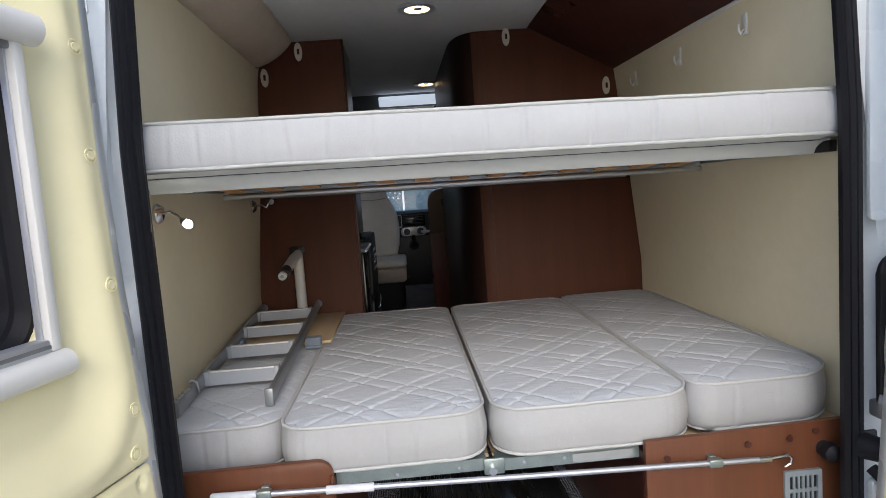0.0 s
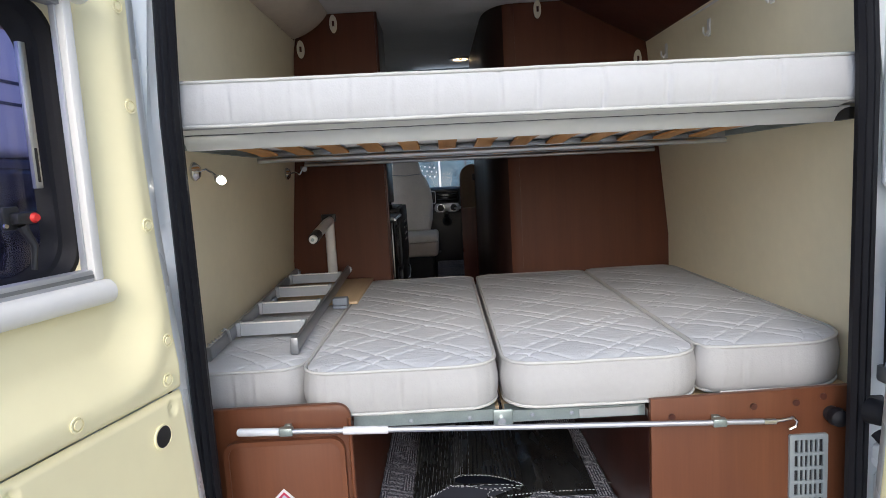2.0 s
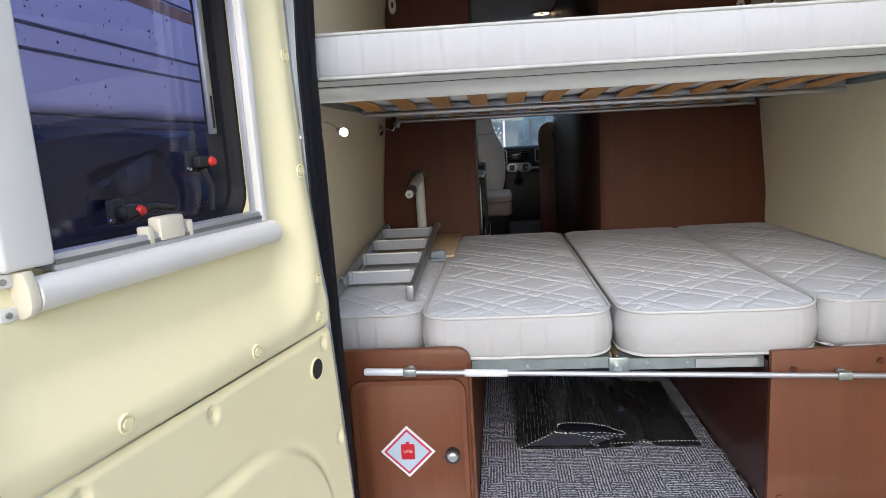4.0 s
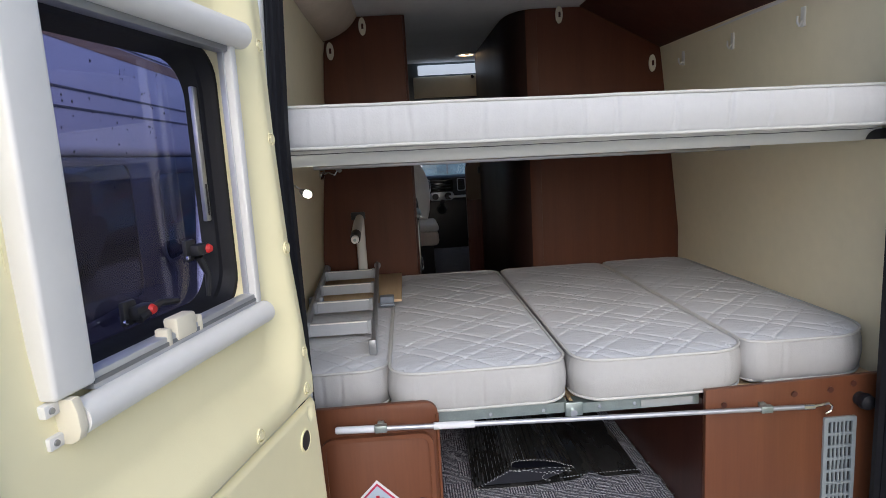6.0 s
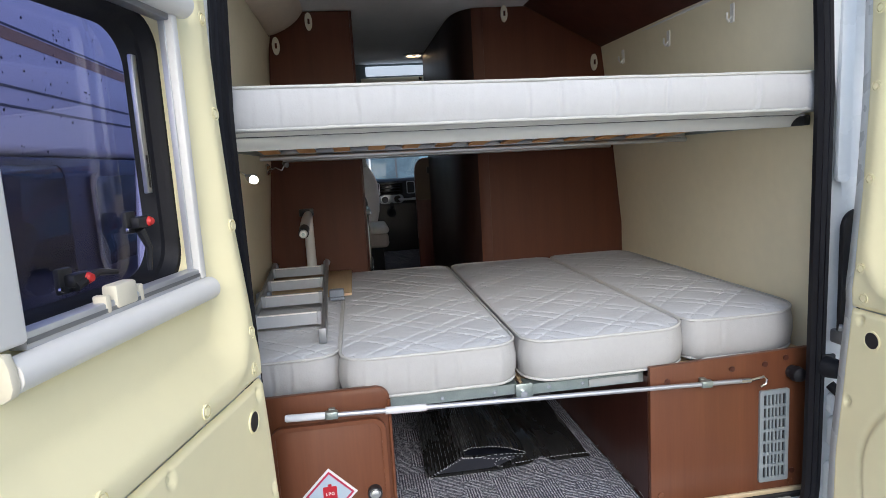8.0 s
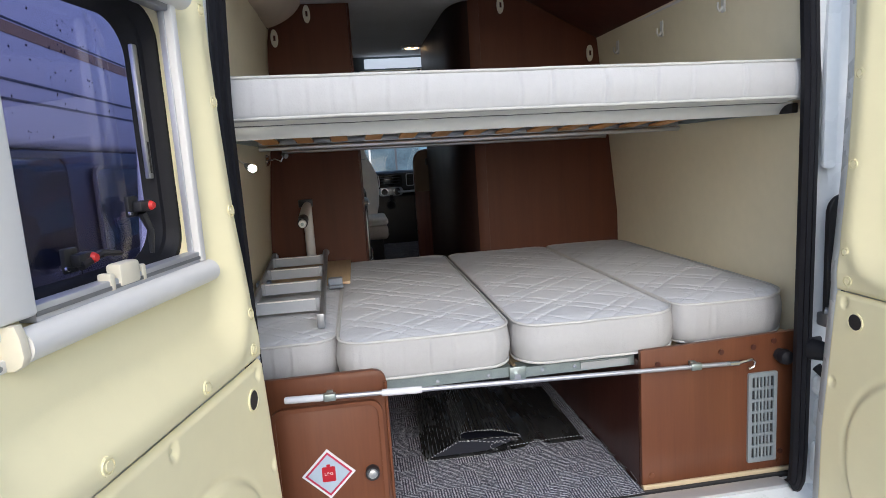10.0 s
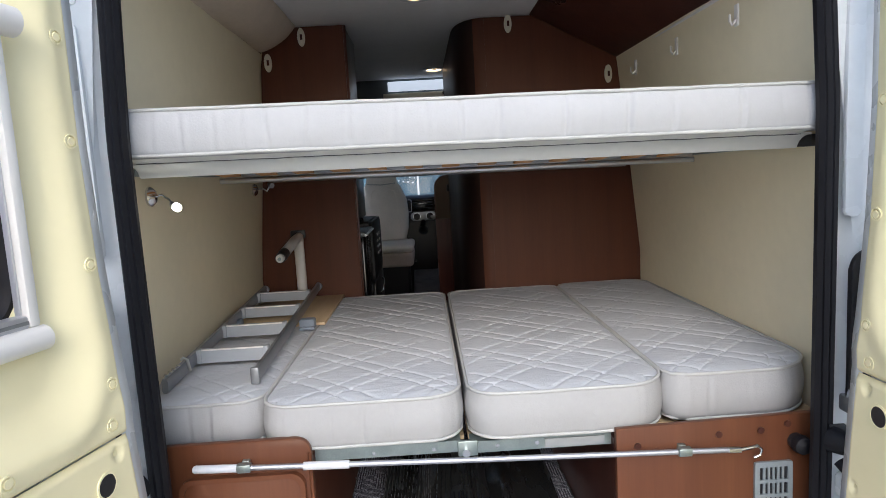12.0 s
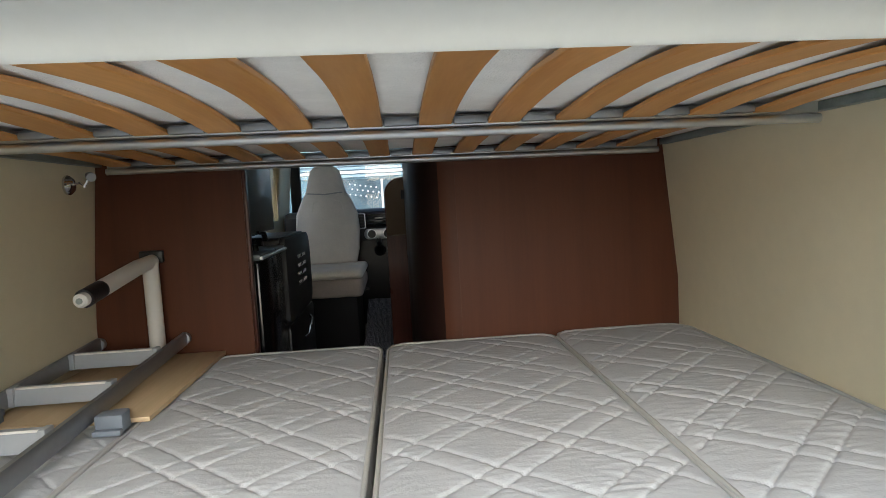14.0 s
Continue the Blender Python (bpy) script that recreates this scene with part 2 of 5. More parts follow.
def part(name, bm, material, parent=None, label="", smooth=40, m=None):
    if m is not None:
        bm.transform(m)
    ob = new(name, finish(name, bm, material, smooth))
    if parent is not None:
        ob.parent = parent
        if parent.parent is None:
            ob.matrix_parent_inverse = Matrix.Translation(-parent.location)
    return tagged(ob, label) if label else ob


def structure(name, bm, material, label, category, smooth=40):
    return tagged(part(name, bm, material, smooth=smooth), label, category, kind="structure")


def box(bm, x0, x1, y0, y1, z0, z1, bevel=0.0, seg=2):
    r = bmesh.ops.create_cube(bm, size=1)
    bmesh.ops.transform(bm, matrix=Matrix.Translation(((x0 + x1) / 2, (y0 + y1) / 2, (z0 + z1) / 2)) @ Matrix.Diagonal((abs(x1 - x0), abs(y1 - y0), abs(z1 - z0), 1)), verts=r["verts"])
    if bevel:
        edges = list({e for v in r["verts"] for e in v.link_edges})
        bmesh.ops.bevel(bm, geom=edges, offset=bevel, segments=seg, affect="EDGES", profile=0.5)
    return bm


def B(*a, bevel=0.0, seg=2):
    return box(bmesh.new(), *a, bevel=bevel, seg=seg)


def tube(bm, pts, r, seg=10, caps=True):
    """A round tube along points; r one radius or one for each point."""
    pts = [Vector(p) for p in pts]
    rings, up = [], None
    for i, p in enumerate(pts):
        d = (pts[min(i + 1, len(pts) - 1)] - pts[max(i - 1, 0)]).normalized()
        if up is None:
            up = Vector((0, 0, 1)) if abs(d.z) < 0.9 else Vector((1, 0, 0))
        a = d.cross(up).normalized()
        b = a.cross(d).normalized()
        up = b
        rad = r[i] if isinstance(r, (list, tuple)) else r
        rings.append([bm.verts.new(p + a * math.cos(2 * math.pi * k / seg) * rad + b * math.sin(2 * math.pi * k / seg) * rad) for k in range(seg)])
    for q, w in zip(rings, rings[1:]):
        for k in range(seg):
            bm.faces.new((q[k], q[(k + 1) % seg], w[(k + 1) % seg], w[k]))
    if caps:
        bm.faces.new(rings[0][::-1])
        bm.faces.new(rings[-1])
    return bm


def T(pts, r, seg=10, caps=True):
    return tube(bmesh.new(), pts, r, seg, caps)


def prism(bm, outline, h0, h1, axis="y", bevel=0.0):
    """An outline of (a, b) pairs pulled along an axis: y gives (x, z), z gives (x, y), x gives (y, z)."""
    def at(a, b, h):
        return {"y": (a, h, b), "z": (a, b, h), "x": (h, a, b)}[axis]
    lo = [bm.verts.new(at(a, b, h0)) for a, b in outline]
    hi = [bm.verts.new(at(a, b, h1)) for a, b in outline]
    n = len(outline)
    f0, f1 = bm.faces.new(lo), bm.faces.new(hi[::-1])
    for k in range(n):
        bm.faces.new((lo[k], hi[k], hi[(k + 1) % n], lo[(k + 1) % n]))
    if bevel:
        bmesh.ops.bevel(bm, geom=list(f0.edges) + list(f1.edges), offset=bevel, segments=2, affect="EDGES", profile=0.5)
    return bm


def P(outline, h0, h1, axis="y", bevel=0.0):
    return prism(bmesh.new(), outline, h0, h1, axis, bevel)


def rounded(x0, x1, z0, z1, r, seg=6):
    """A rectangle with round corners; r one radius or four (lower left, lower right, upper right, upper left)."""
    rs = r if isinstance(r, (list, tuple)) else (r,) * 4
    out = []
    for (cx, cz, a0), q in zip(((x0, z0, 180), (x1, z0, 270), (x1, z1, 0), (x0, z1, 90)), rs):
        sx, sz = (1 if cx == x0 else -1), (1 if cz == z0 else -1)
        if q <= 0:
            out.append((cx, cz))
            continue
        for k in range(seg + 1):
            a = radians(a0 + 90 * k / seg)
            out.append((cx + sx * q + q * math.cos(a), cz + sz * q + q * math.sin(a)))
    return out


def ring_plate(outer, inner, h0, h1, axis="y"):
    """A plate with a hole: two outlines with the same number of points."""
    bm = bmesh.new()
    def at(p, h):
        return {"y": (p[0], h, p[1]), "z": (p[0], p[1], h), "x": (h, p[0], p[1])}[axis]
    rows = [[bm.verts.new(at(p, h)) for p in o] for o, h in ((outer, h0), (outer, h1), (inner, h1), (inner, h0))]
    n = len(outer)
    for a, b in zip(rows, rows[1:] + rows[:1]):
        for k in range(n):
            bm.faces.new((a[k], a[(k + 1) % n], b[(k + 1) % n], b[k]))
    return bm


def sheet(us, vs, point):
    """A grid of quads over two lists of parameters."""
    bm = bmesh.new()
    g = [[bm.verts.new(point(u, v)) for v in vs] for u in us]
    for a, b in zip(g, g[1:]):
        for k in range(len(vs) - 1):
            bm.faces.new((a[k], b[k], b[k + 1], a[k + 1]))
    return bm


def disc(bm, c, r, h, axis, seg=20, bevel=0.0):
    """A short round stub from c along an axis vector."""
    a = Vector(axis).normalized()
    q = a.to_track_quat("Z", "Y").to_matrix().to_4x4()
    res = bmesh.ops.create_cone(bm, cap_ends=True, segments=seg, radius1=r, radius2=max(r - bevel, 0.0005), depth=h)
    bmesh.ops.transform(bm, matrix=Matrix.Translation(Vector(c) + a * h / 2) @ q, verts=res["verts"])
    return bm


def C(c, r, h, axis, seg=20, bevel=0.0):
    return disc(bmesh.new(), c, r, h, axis, seg, bevel)


def lerp(table, z):
    return float(np.interp(z, [a for a, _ in table], [b for _, b in table]))

# ---- the van's shell ----
FLOOR, CEIL, BACK = 0.565, 2.35, 1.432
WALL = [(0.5, 0.905), (1.0, 0.905), (1.25, 0.905), (1.65, 0.866), (2.12, 0.815), (2.36, 0.77), (2.5, 0.74)]


def wall_x(z):
    return lerp(WALL, z)


def smooth_in(v, a, b):
    t = min(1.0, max(0.0, (v - a) / (b - a)))
    return t * t * (3 - 2 * t)


def driver_x(z):
    return wall_x(z) + 0.022 * smooth_in(z, 1.85, 2.22)


# Unseen ground plane, works as a light reflector.
structure("ground", sheet(np.linspace(-60, 60, 13), np.linspace(-60, 60, 13), lambda x, y: (x, y, 0.0)), BOUNCE_GROUND, "unseen ground, made pale grey to bounce light", "ground")
structure("floor", B(-0.9, 0.9, -0.012, 4.6, 0.50, 0.556), DASH, "dark load floor of the van", "floor")


def carpet_point(x, y):
    ragged = 0.006 * noise.noise((x * 40, y * 40, 1.0))
    return (x + ragged, y + (ragged if y < 0.02 else 0), FLOOR + 0.0025 * noise.noise((x * 9, y * 9, 4.0)))


carpet = part("carpet", sheet(np.linspace(-0.425, 0.315, 60), np.linspace(-0.025, 4.0, 162), carpet_point), CARPET)
tagged(carpet, "grey woven loop carpet with frayed edges on the van floor", "carpet", kind="structure")

rng = random.Random(14)
bm = bmesh.new()
for k in range(26):
    y = rng.uniform(-0.02, 1.1)
    x = 0.312 if k % 3 else -0.422
    q = rng.uniform(-0.02, 0.02)
    tube(bm, [(x, y, FLOOR + 0.002), (x + q * 0.4 + (0.004 if k % 3 else -0.003), y + rng.uniform(-0.02, 0.02), FLOOR + rng.uniform(0.004, 0.018)), (x + q * 0.2 + 0.002, y + rng.uniform(-0.04, 0.04), FLOOR + rng.uniform(0.002, 0.022))], 0.0008, 4)
part("loose_threads", bm, PAPER, carpet, "loose pale threads")["kind"] = "stuff"

ZS = np.linspace(0.5, 2.5, 33)
for side, name in ((-1, "wall_left"), (1, "wall_right")):
    bm = bmesh.new()
    rings = []
    for y in np.linspace(-0.045, 4.6, 32):
        taper = 0.012 * min(1.0, max(0.0, y / 1.43)) if side > 0 else 0.0
        inner = [wall_x(z) - taper if side > 0 else driver_x(z) for z in ZS]
        rings.append([bm.verts.new((side * x, y, z)) for x, z in zip(inner, ZS)] + [bm.verts.new((side * (x + 0.05), y, z)) for x, z in zip(inner[::-1], ZS[::-1])])
    for a, b in zip(rings, rings[1:]):
        for k in range(len(a)):
            bm.faces.new((a[k], a[(k + 1) % len(a)], b[(k + 1) % len(a)], b[k]))
    bm.faces.new(rings[0])
    bm.faces.new(rings[-1])
    doomed = [f for f in bm.faces if 3.0 < f.calc_center_median().y < 4.2 and 1.42 < f.calc_center_median().z < 1.95]
    bmesh.ops.delete(bm, geom=doomed, context="FACES")
    structure(name, bm, LINING, "cream textured wall lining of the van", "wall", smooth=60)
    # trim strip that closes the lining beside the door seal
    part_z = np.linspace(0.58, 2.3, 12)
    strip = sheet(part_z, (0, 1), lambda z, k: (side * (wall_x(z) - 0.004 - 0.012 * k), -0.03 + 0.055 * (1 - k), z))
    structure("trim_" + ("left" if side < 0 else "right"), strip, LINING, "cream edge trim beside the door seal", "trim")

structure("ceiling", B(-0.80, 0.80, -0.04, 4.3, CEIL, CEIL + 0.05), CEILING, "pale grey felt ceiling of the van", "ceiling")
structure("roof", P([(-0.86, 2.36), (-0.80, 2.47), (-0.5, 2.54), (0.5, 2.54), (0.80, 2.47), (0.86, 2.36), (0.80, 2.402), (-0.80, 2.402)], -0.10, 4.66), PAINT, "white painted van roof", "roof")


def outer_x(z):
    return wall_x(z) + 0.105


def skin(side):
    bm = bmesh.new()
    prof = [(-0.225, -0.056), (-0.205, -0.064), (-0.175, -0.070), (-0.150, -0.086), (-0.110, -0.098), (-0.060, -0.104), (-0.035, -0.125), (-0.012, -0.120), (0.0, -0.09)] + [(0.004, y) for y in np.linspace(0.1, 4.66, 58)]
    zs = np.linspace(0.35, 2.45, 43)
    def pt(z, k):
        dx, dy = prof[k]
        if k < 3:
            dx = 0.011 * side + lerp([(0.6, 0.768), (1.0, 0.771), (1.4, 0.773), (1.75, 0.774), (2.2, 0.752), (2.45, 0.73)], z) + (0.006, 0.026, 0.045)[k] - outer_x(z)
        wave = 0.004 * noise.noise((z * 3.0, k * 0.7, side * 3.0))
        step = -0.008 * (1 if (k in (5, 6, 7) and 1.45 < z < 1.83) else 0)
        return (side * (outer_x(z) + dx + wave), dy - step + wave, z)
    g = sheet(zs, range(len(prof)), pt)
    doomed = []
    for f in g.faces:
        q = f.calc_center_median()
        if (2.98 < q.y < 4.22 and 1.42 < q.z < 1.95) or math.hypot(q.y - 1.0, q.z - 0.36) < 0.42:
            doomed.append(f)
    bmesh.ops.delete(g, geom=doomed, context="FACES")
    return g


body = thing("van_body", (0, 0, 0.3), "white painted panel van shell seen through its open rear doorway", "van")
for side in (-1, 1):
    part("side_skin", skin(side), PAINT, body, "white painted body side and door pillar", smooth=50)
    # black vent recess in the pillar
    part("pillar_vent", P(rounded(side * 0.858 - 0.05, side * 0.858 + 0.05, 1.08, 1.43, (0.015, 0.015, 0.045, 0.045)), -0.133, -0.118, bevel=0.004), BLACK, body, "black plastic extractor vent")
    for z in (1.075, 0.62):
        hinge = part("hinge", B(side * 0.806, side * 0.850, -0.150, -0.095, z - 0.020, z + 0.020, bevel=0.007), GREYALU, body, "grey steel door hinge")
        part("hinge_arm", T([(side * 0.800, -0.135, z + 0.032), (side * 0.835, -0.165, z + 0.022), (side * 0.862, -0.205, z + 0.004), (side * 0.87, -0.235, z - 0.004)], [0.010, 0.012, 0.010, 0.009]), GREYALU, hinge)
        part("hinge_arm", T([(side * 0.812, -0.145, z - 0.020), (side * 0.845, -0.180, z - 0.030), (side * 0.868, -0.225, z - 0.034)], [0.008, 0.010, 0.008]), BLACK, hinge)
        part("hinge_pin", C((side * 0.822, -0.152, z + 0.012), 0.010, 0.034, (0, 0, 1), bevel=0.003), CHROME, hinge)
    for z in (0.985,):
        part("bump_stop", T([(side * 0.795, -0.098, z), (side * 0.805, -0.125, z), (side * 0.825, -0.150, z - 0.008), (side * 0.855, -0.185, z - 0.04)], [0.031, 0.028, 0.020, 0.010], 12), RUBBER, body, "black rubber door stop")
        part("stop_plate", B(side * 0.788, side * 0.828, -0.100, -0.088, z - 0.034, z + 0.034, bevel=0.006), BLACK, body)
    for z0, z1, dx in ((0.845, 0.905, 0.0), (0.745, 0.835, 0.006), (0.575, 0.700, -0.002)):
        part("pressed_plate", P(rounded(side * (0.828 + dx) - 0.024, side * (0.828 + dx) + 0.024, z0, z1, 0.010), -0.112, -0.094, bevel=0.005), PAINT, body, "white pressed pillar plate")
    for z in (0.87, 0.77):
        part("bolt", C((side * 0.842, -0.116, z), 0.008, 0.010, (0, 1, 0), 6, 0.002), ZINC, body, "steel bolt")
    part("striker", B(side * 0.848, side * 0.876, -0.150, -0.100, 0.70, 0.735, bevel=0.006), BLACK, body, "black lower stop")
    part("cable_boot", T([(side * 0.81, -0.10, 0.93), (side * 0.825, -0.14, 0.90), (side * 0.85, -0.20, 0.83)], 0.014, 10), RUBBER, body)
    for x0, x1, z0, z1 in ((0.812, 0.850, 1.50, 1.995), (0.806, 0.846, 2.03, 2.20)):
        part("pressed_fold", P(rounded(side * (x0 + x1) / 2 - (x1 - x0) / 2, side * (x0 + x1) / 2 + (x1 - x0) / 2, z0, z1, 0.010), -0.1005, -0.088, bevel=0.005), PAINT, body, "white pressed panel fold")
    part("drain_slot", B(side * 0.842 - 0.003, side * 0.842 + 0.003, -0.1055, -0.098, 2.045, 2.075, bevel=0.001), BLACK, body, "small dark slot")

# sill
part("sill_skin", P([(-0.20, 0.30), (-0.19, 0.50), (-0.165, 0.535), (-0.10, 0.540), (-0.08, 0.547), (-0.02, 0.548), (-0.02, 0.30)], -0.99, 0.99, axis="x"), PAINT, body, "white painted loading sill")
part("sill_plate", B(-0.75, 0.75, -0.078, -0.028, 0.549, 0.560, bevel=0.003), SILVER, body, "brushed aluminium threshold strip")
part("header_skin", B(-0.86, 0.86, -0.10, -0.045, 2.30, 2.50, bevel=0.01), PAINT, body)


def seal_path():
    pts = []
    for z in np.linspace(0.66, 2.2, 40):
        pts.append((lerp([(0.6, 0.768), (1.0, 0.771), (1.4, 0.773), (1.75, 0.774), (2.2, 0.752)], z), z))
    pts = [(0.738, 0.549), (0.755, 0.556), (0.764, 0.575), (0.767, 0.62)] + pts + [(0.71, 2.26), (0.65, 2.295), (0.5, 2.30), (0.0, 2.30)]
    return pts


def seal(side):
    """A ribbed rubber profile along the doorway's edge."""
    prof = [(-0.018, 0.0), (-0.021, -0.018), (-0.015, -0.031), (-0.007, -0.026), (0.0, -0.034), (0.008, -0.029), (0.014, -0.034), (0.022, -0.022), (0.022, 0.0)]
    path = seal_path()
    bm = bmesh.new()
    rings = []
    for i, (x, z) in enumerate(path):
        a, b = path[max(i - 1, 0)], path[min(i + 1, len(path) - 1)]
        d = Vector((b[0] - a[0], b[1] - a[1])).normalized()
        nx, nz = d.y, -d.x
        rings.append([bm.verts.new((0.011 + side * (x + nx * p), -0.062 + q, z + nz * p)) for p, q in prof])
    for a, b in zip(rings, rings[1:]):
        for k in range(len(prof) - 1):
            bm.faces.new((a[k], a[k + 1], b[k + 1], b[k]))
    return bm


for side in (-1, 1):
    part("door_seal", seal(side), RUBBER, body, "black ribbed rubber door seal", smooth=30)

# ---- bulkhead and fitted furniture in front of the beds ----
bulk_l = thing("wardrobe", (-0.66, BACK, FLOOR), "cherry-veneered tall cabinet, coloured darker for shade, with two cream disc caps", "cabinet")


def wall_outline(x_in, z0, z1, side, n=12):
    zs = np.linspace(z0, z1, n)
    return [(x_in, z0)] + [(side * ((driver_x if side < 0 else wall_x)(z) - 0.003), z) for z in zs] + [(x_in, z1)]


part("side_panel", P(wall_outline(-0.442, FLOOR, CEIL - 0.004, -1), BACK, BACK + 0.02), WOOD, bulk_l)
part("edge_strip", B(-0.442, -0.430, BACK - 0.002, BACK + 0.022, FLOOR, CEIL - 0.004, bevel=0.003), WOOD_DARK, bulk_l)
part("back_panel", B(-0.80, -0.44, 1.80, 1.82, 1.46, CEIL - 0.004), GREYPANEL, bulk_l)
part("flank", B(-0.452, -0.436, BACK + 0.024, 1.82, 1.46, CEIL - 0.004, bevel=0.003), GREYPANEL, bulk_l, "slate-grey flank panel")

bulk_r = thing("washroom", (0.5, BACK, FLOOR), "cherry-veneered washroom cabin with a rounded corner darkened for shade", "cabinet")
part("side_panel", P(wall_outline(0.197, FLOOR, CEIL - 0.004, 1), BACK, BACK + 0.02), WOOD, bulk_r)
arc = [(0.198 - 0.142 * math.sin(q) ** 0.9, BACK + 0.33 - 0.328 * math.cos(q) ** 0.7) for q in np.linspace(0.0, math.pi / 2, 15)] + [(0.052, 2.1), (0.046, 2.67), (0.30, 2.69)]
bm = sheet(range(4), (FLOOR, CEIL - 0.004), lambda k, z: (arc[k][0], arc[k][1], z))
part("corner_veneer", bm, WOOD, bulk_r, smooth=70)
# The veneer runs on round the corner; its shade is painted near-black.
bm = sheet(range(3, len(arc)), (FLOOR, CEIL - 0.004), lambda k, z: (arc[k][0], arc[k][1], z))
part("corner_panel", bm, WOOD_SHADE, bulk_r, "curved cherry corner panel, coloured near-black for shade", smooth=70)
part("edge_trim", T([(0.088, 1.545, FLOOR), (0.088, 1.545, CEIL - 0.004)], 0.008), WOOD, bulk_r, "reddish rounded edge trim")

discs = [(-0.630, 2.300), (-0.788, 2.195), (0.306, 2.313), (0.760, 2.068)]
for x, z in discs:
    cap = thing("disc_cap", (x, BACK, z), "cream oval plastic cap on the cherry bulkhead", "cap", "disc caps")
    bm = C((x, BACK - 0.009, z), 0.031, 0.009, (0, 1, 0), 28)
    bmesh.ops.scale(bm, vec=(0.55, 1, 1.30), space=Matrix.Translation((-x, 0, -z)), verts=bm.verts)
    part("plate", bm, CREAM, cap)
    part("key_slot", B(x - 0.004, x + 0.006, BACK - 0.0125, BACK - 0.0088, z - 0.012, z + 0.012, bevel=0.001), WOOD_DARK, cap)

# padded corner under the ceiling, on the driver's side
bm = bmesh.new()
rows = []
for y in np.linspace(0.02, 1.425, 54):
    end = 0.35 + 0.65 * min(1.0, max(0.0, (1.425 - y) / 0.10)) ** 0.5
    row = []
    for k in range(13):
        s = k / 12
        x = -0.832 + 0.180 * s
        z = 2.240 + 0.110 * s
        puff = math.sin(math.pi * s) ** 0.6 * 0.045 * end + 0.006 * noise.noise((x * 8, y * 9, 2.0))
        row.append(bm.verts.new((x + puff * 0.55, y, z - puff * 0.83)))
    rows.append(row)
for a, b in zip(rows, rows[1:]):
    for k in range(12):
        bm.faces.new((a[k], a[k + 1], b[k + 1], b[k]))
bm.faces.new(rows[-1] + [bm.verts.new((-0.86, 1.425, 2.348))])
tagged(part("padded_cornice", bm, PAD, smooth=70), "beige padded fabric cornice between wall and ceiling", "cornice", kind="structure")

overhead = thing("overhead_locker", (0.62, 0.9, 2.12), "dark cherry sloping overhead locker along the wall", "cabinet")
part("front", P([(0.818, 2.118), (0.806, 2.138), (0.405, 2.349), (0.44, 2.349), (0.83, 2.14)], 0.02, BACK - 0.003), WOOD_DARK, overhead)
part("lower_trim", T([(0.812, 0.02, 2.128), (0.812, BACK - 0.003, 2.128)], 0.007), WHITE, overhead, "white plastic edge trim")

for at, r in (((-0.815, 2.240), 0.0045), ((-0.664, 2.344), 0.0035)):
    structure("trim_cornice", T([(at[0], 0.03, at[1]), (at[0], 0.7, at[1] + 0.003), (at[0], 1.42, at[1])], r, 8), BROWNPAD, "dark brown seam along the padded cornice", "trim")

# ceiling spots
for x, y in ((-0.105, 1.037), (-0.012, 2.67)):
    lamp = thing("ceiling_spot", (x, y, CEIL), "lit recessed ceiling spot with a chrome ring", "ceiling light", "ceiling spots")
    ring = ring_plate([(x + 0.074 * math.cos(a), y + 0.074 * math.sin(a)) for a in np.linspace(0, 2 * math.pi, 33)[:-1]],
                      [(x + 0.050 * math.cos(a), y + 0.050 * math.sin(a)) for a in np.linspace(0, 2 * math.pi, 33)[:-1]], CEIL - 0.012, CEIL - 0.001, axis="z")
    part("ring", ring, SILVER, lamp)
    part("bulb_seat", C((x + 0.004, y, CEIL - 0.009), 0.016, 0.004, (0, 0, 1), 16), GREYALU, lamp)
    part("lens", C((x, y, CEIL - 0.006), 0.050, 0.004, (0, 0, 1), 24), HALOGEN, lamp, "glowing warm lens")

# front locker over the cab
cabloft = thing("cab_locker", (0.0, 3.0, 2.1), "cream locker front with a knob and a bright white strip", "cabinet")
part("door", B(-0.372, 0.45, 3.0, 3.02, 2.10, 2.25, bevel=0.006), CREAM, cabloft)
part("knob", C((0.06, 2.985, 2.235), 0.012, 0.016, (0, 1, 0), bevel=0.003), CHROME, cabloft)
part("rail", B(-0.8, 0.8, 3.025, 3.05, 2.06, 2.35), GREYPANEL, cabloft)
# Strip brightened by added emission.
strip = part("bright_strip", B(-0.335, 0.34, 2.985, 3.015, 2.262, 2.330, bevel=0.008), STRIP, cabloft, "white strip with an added glow")


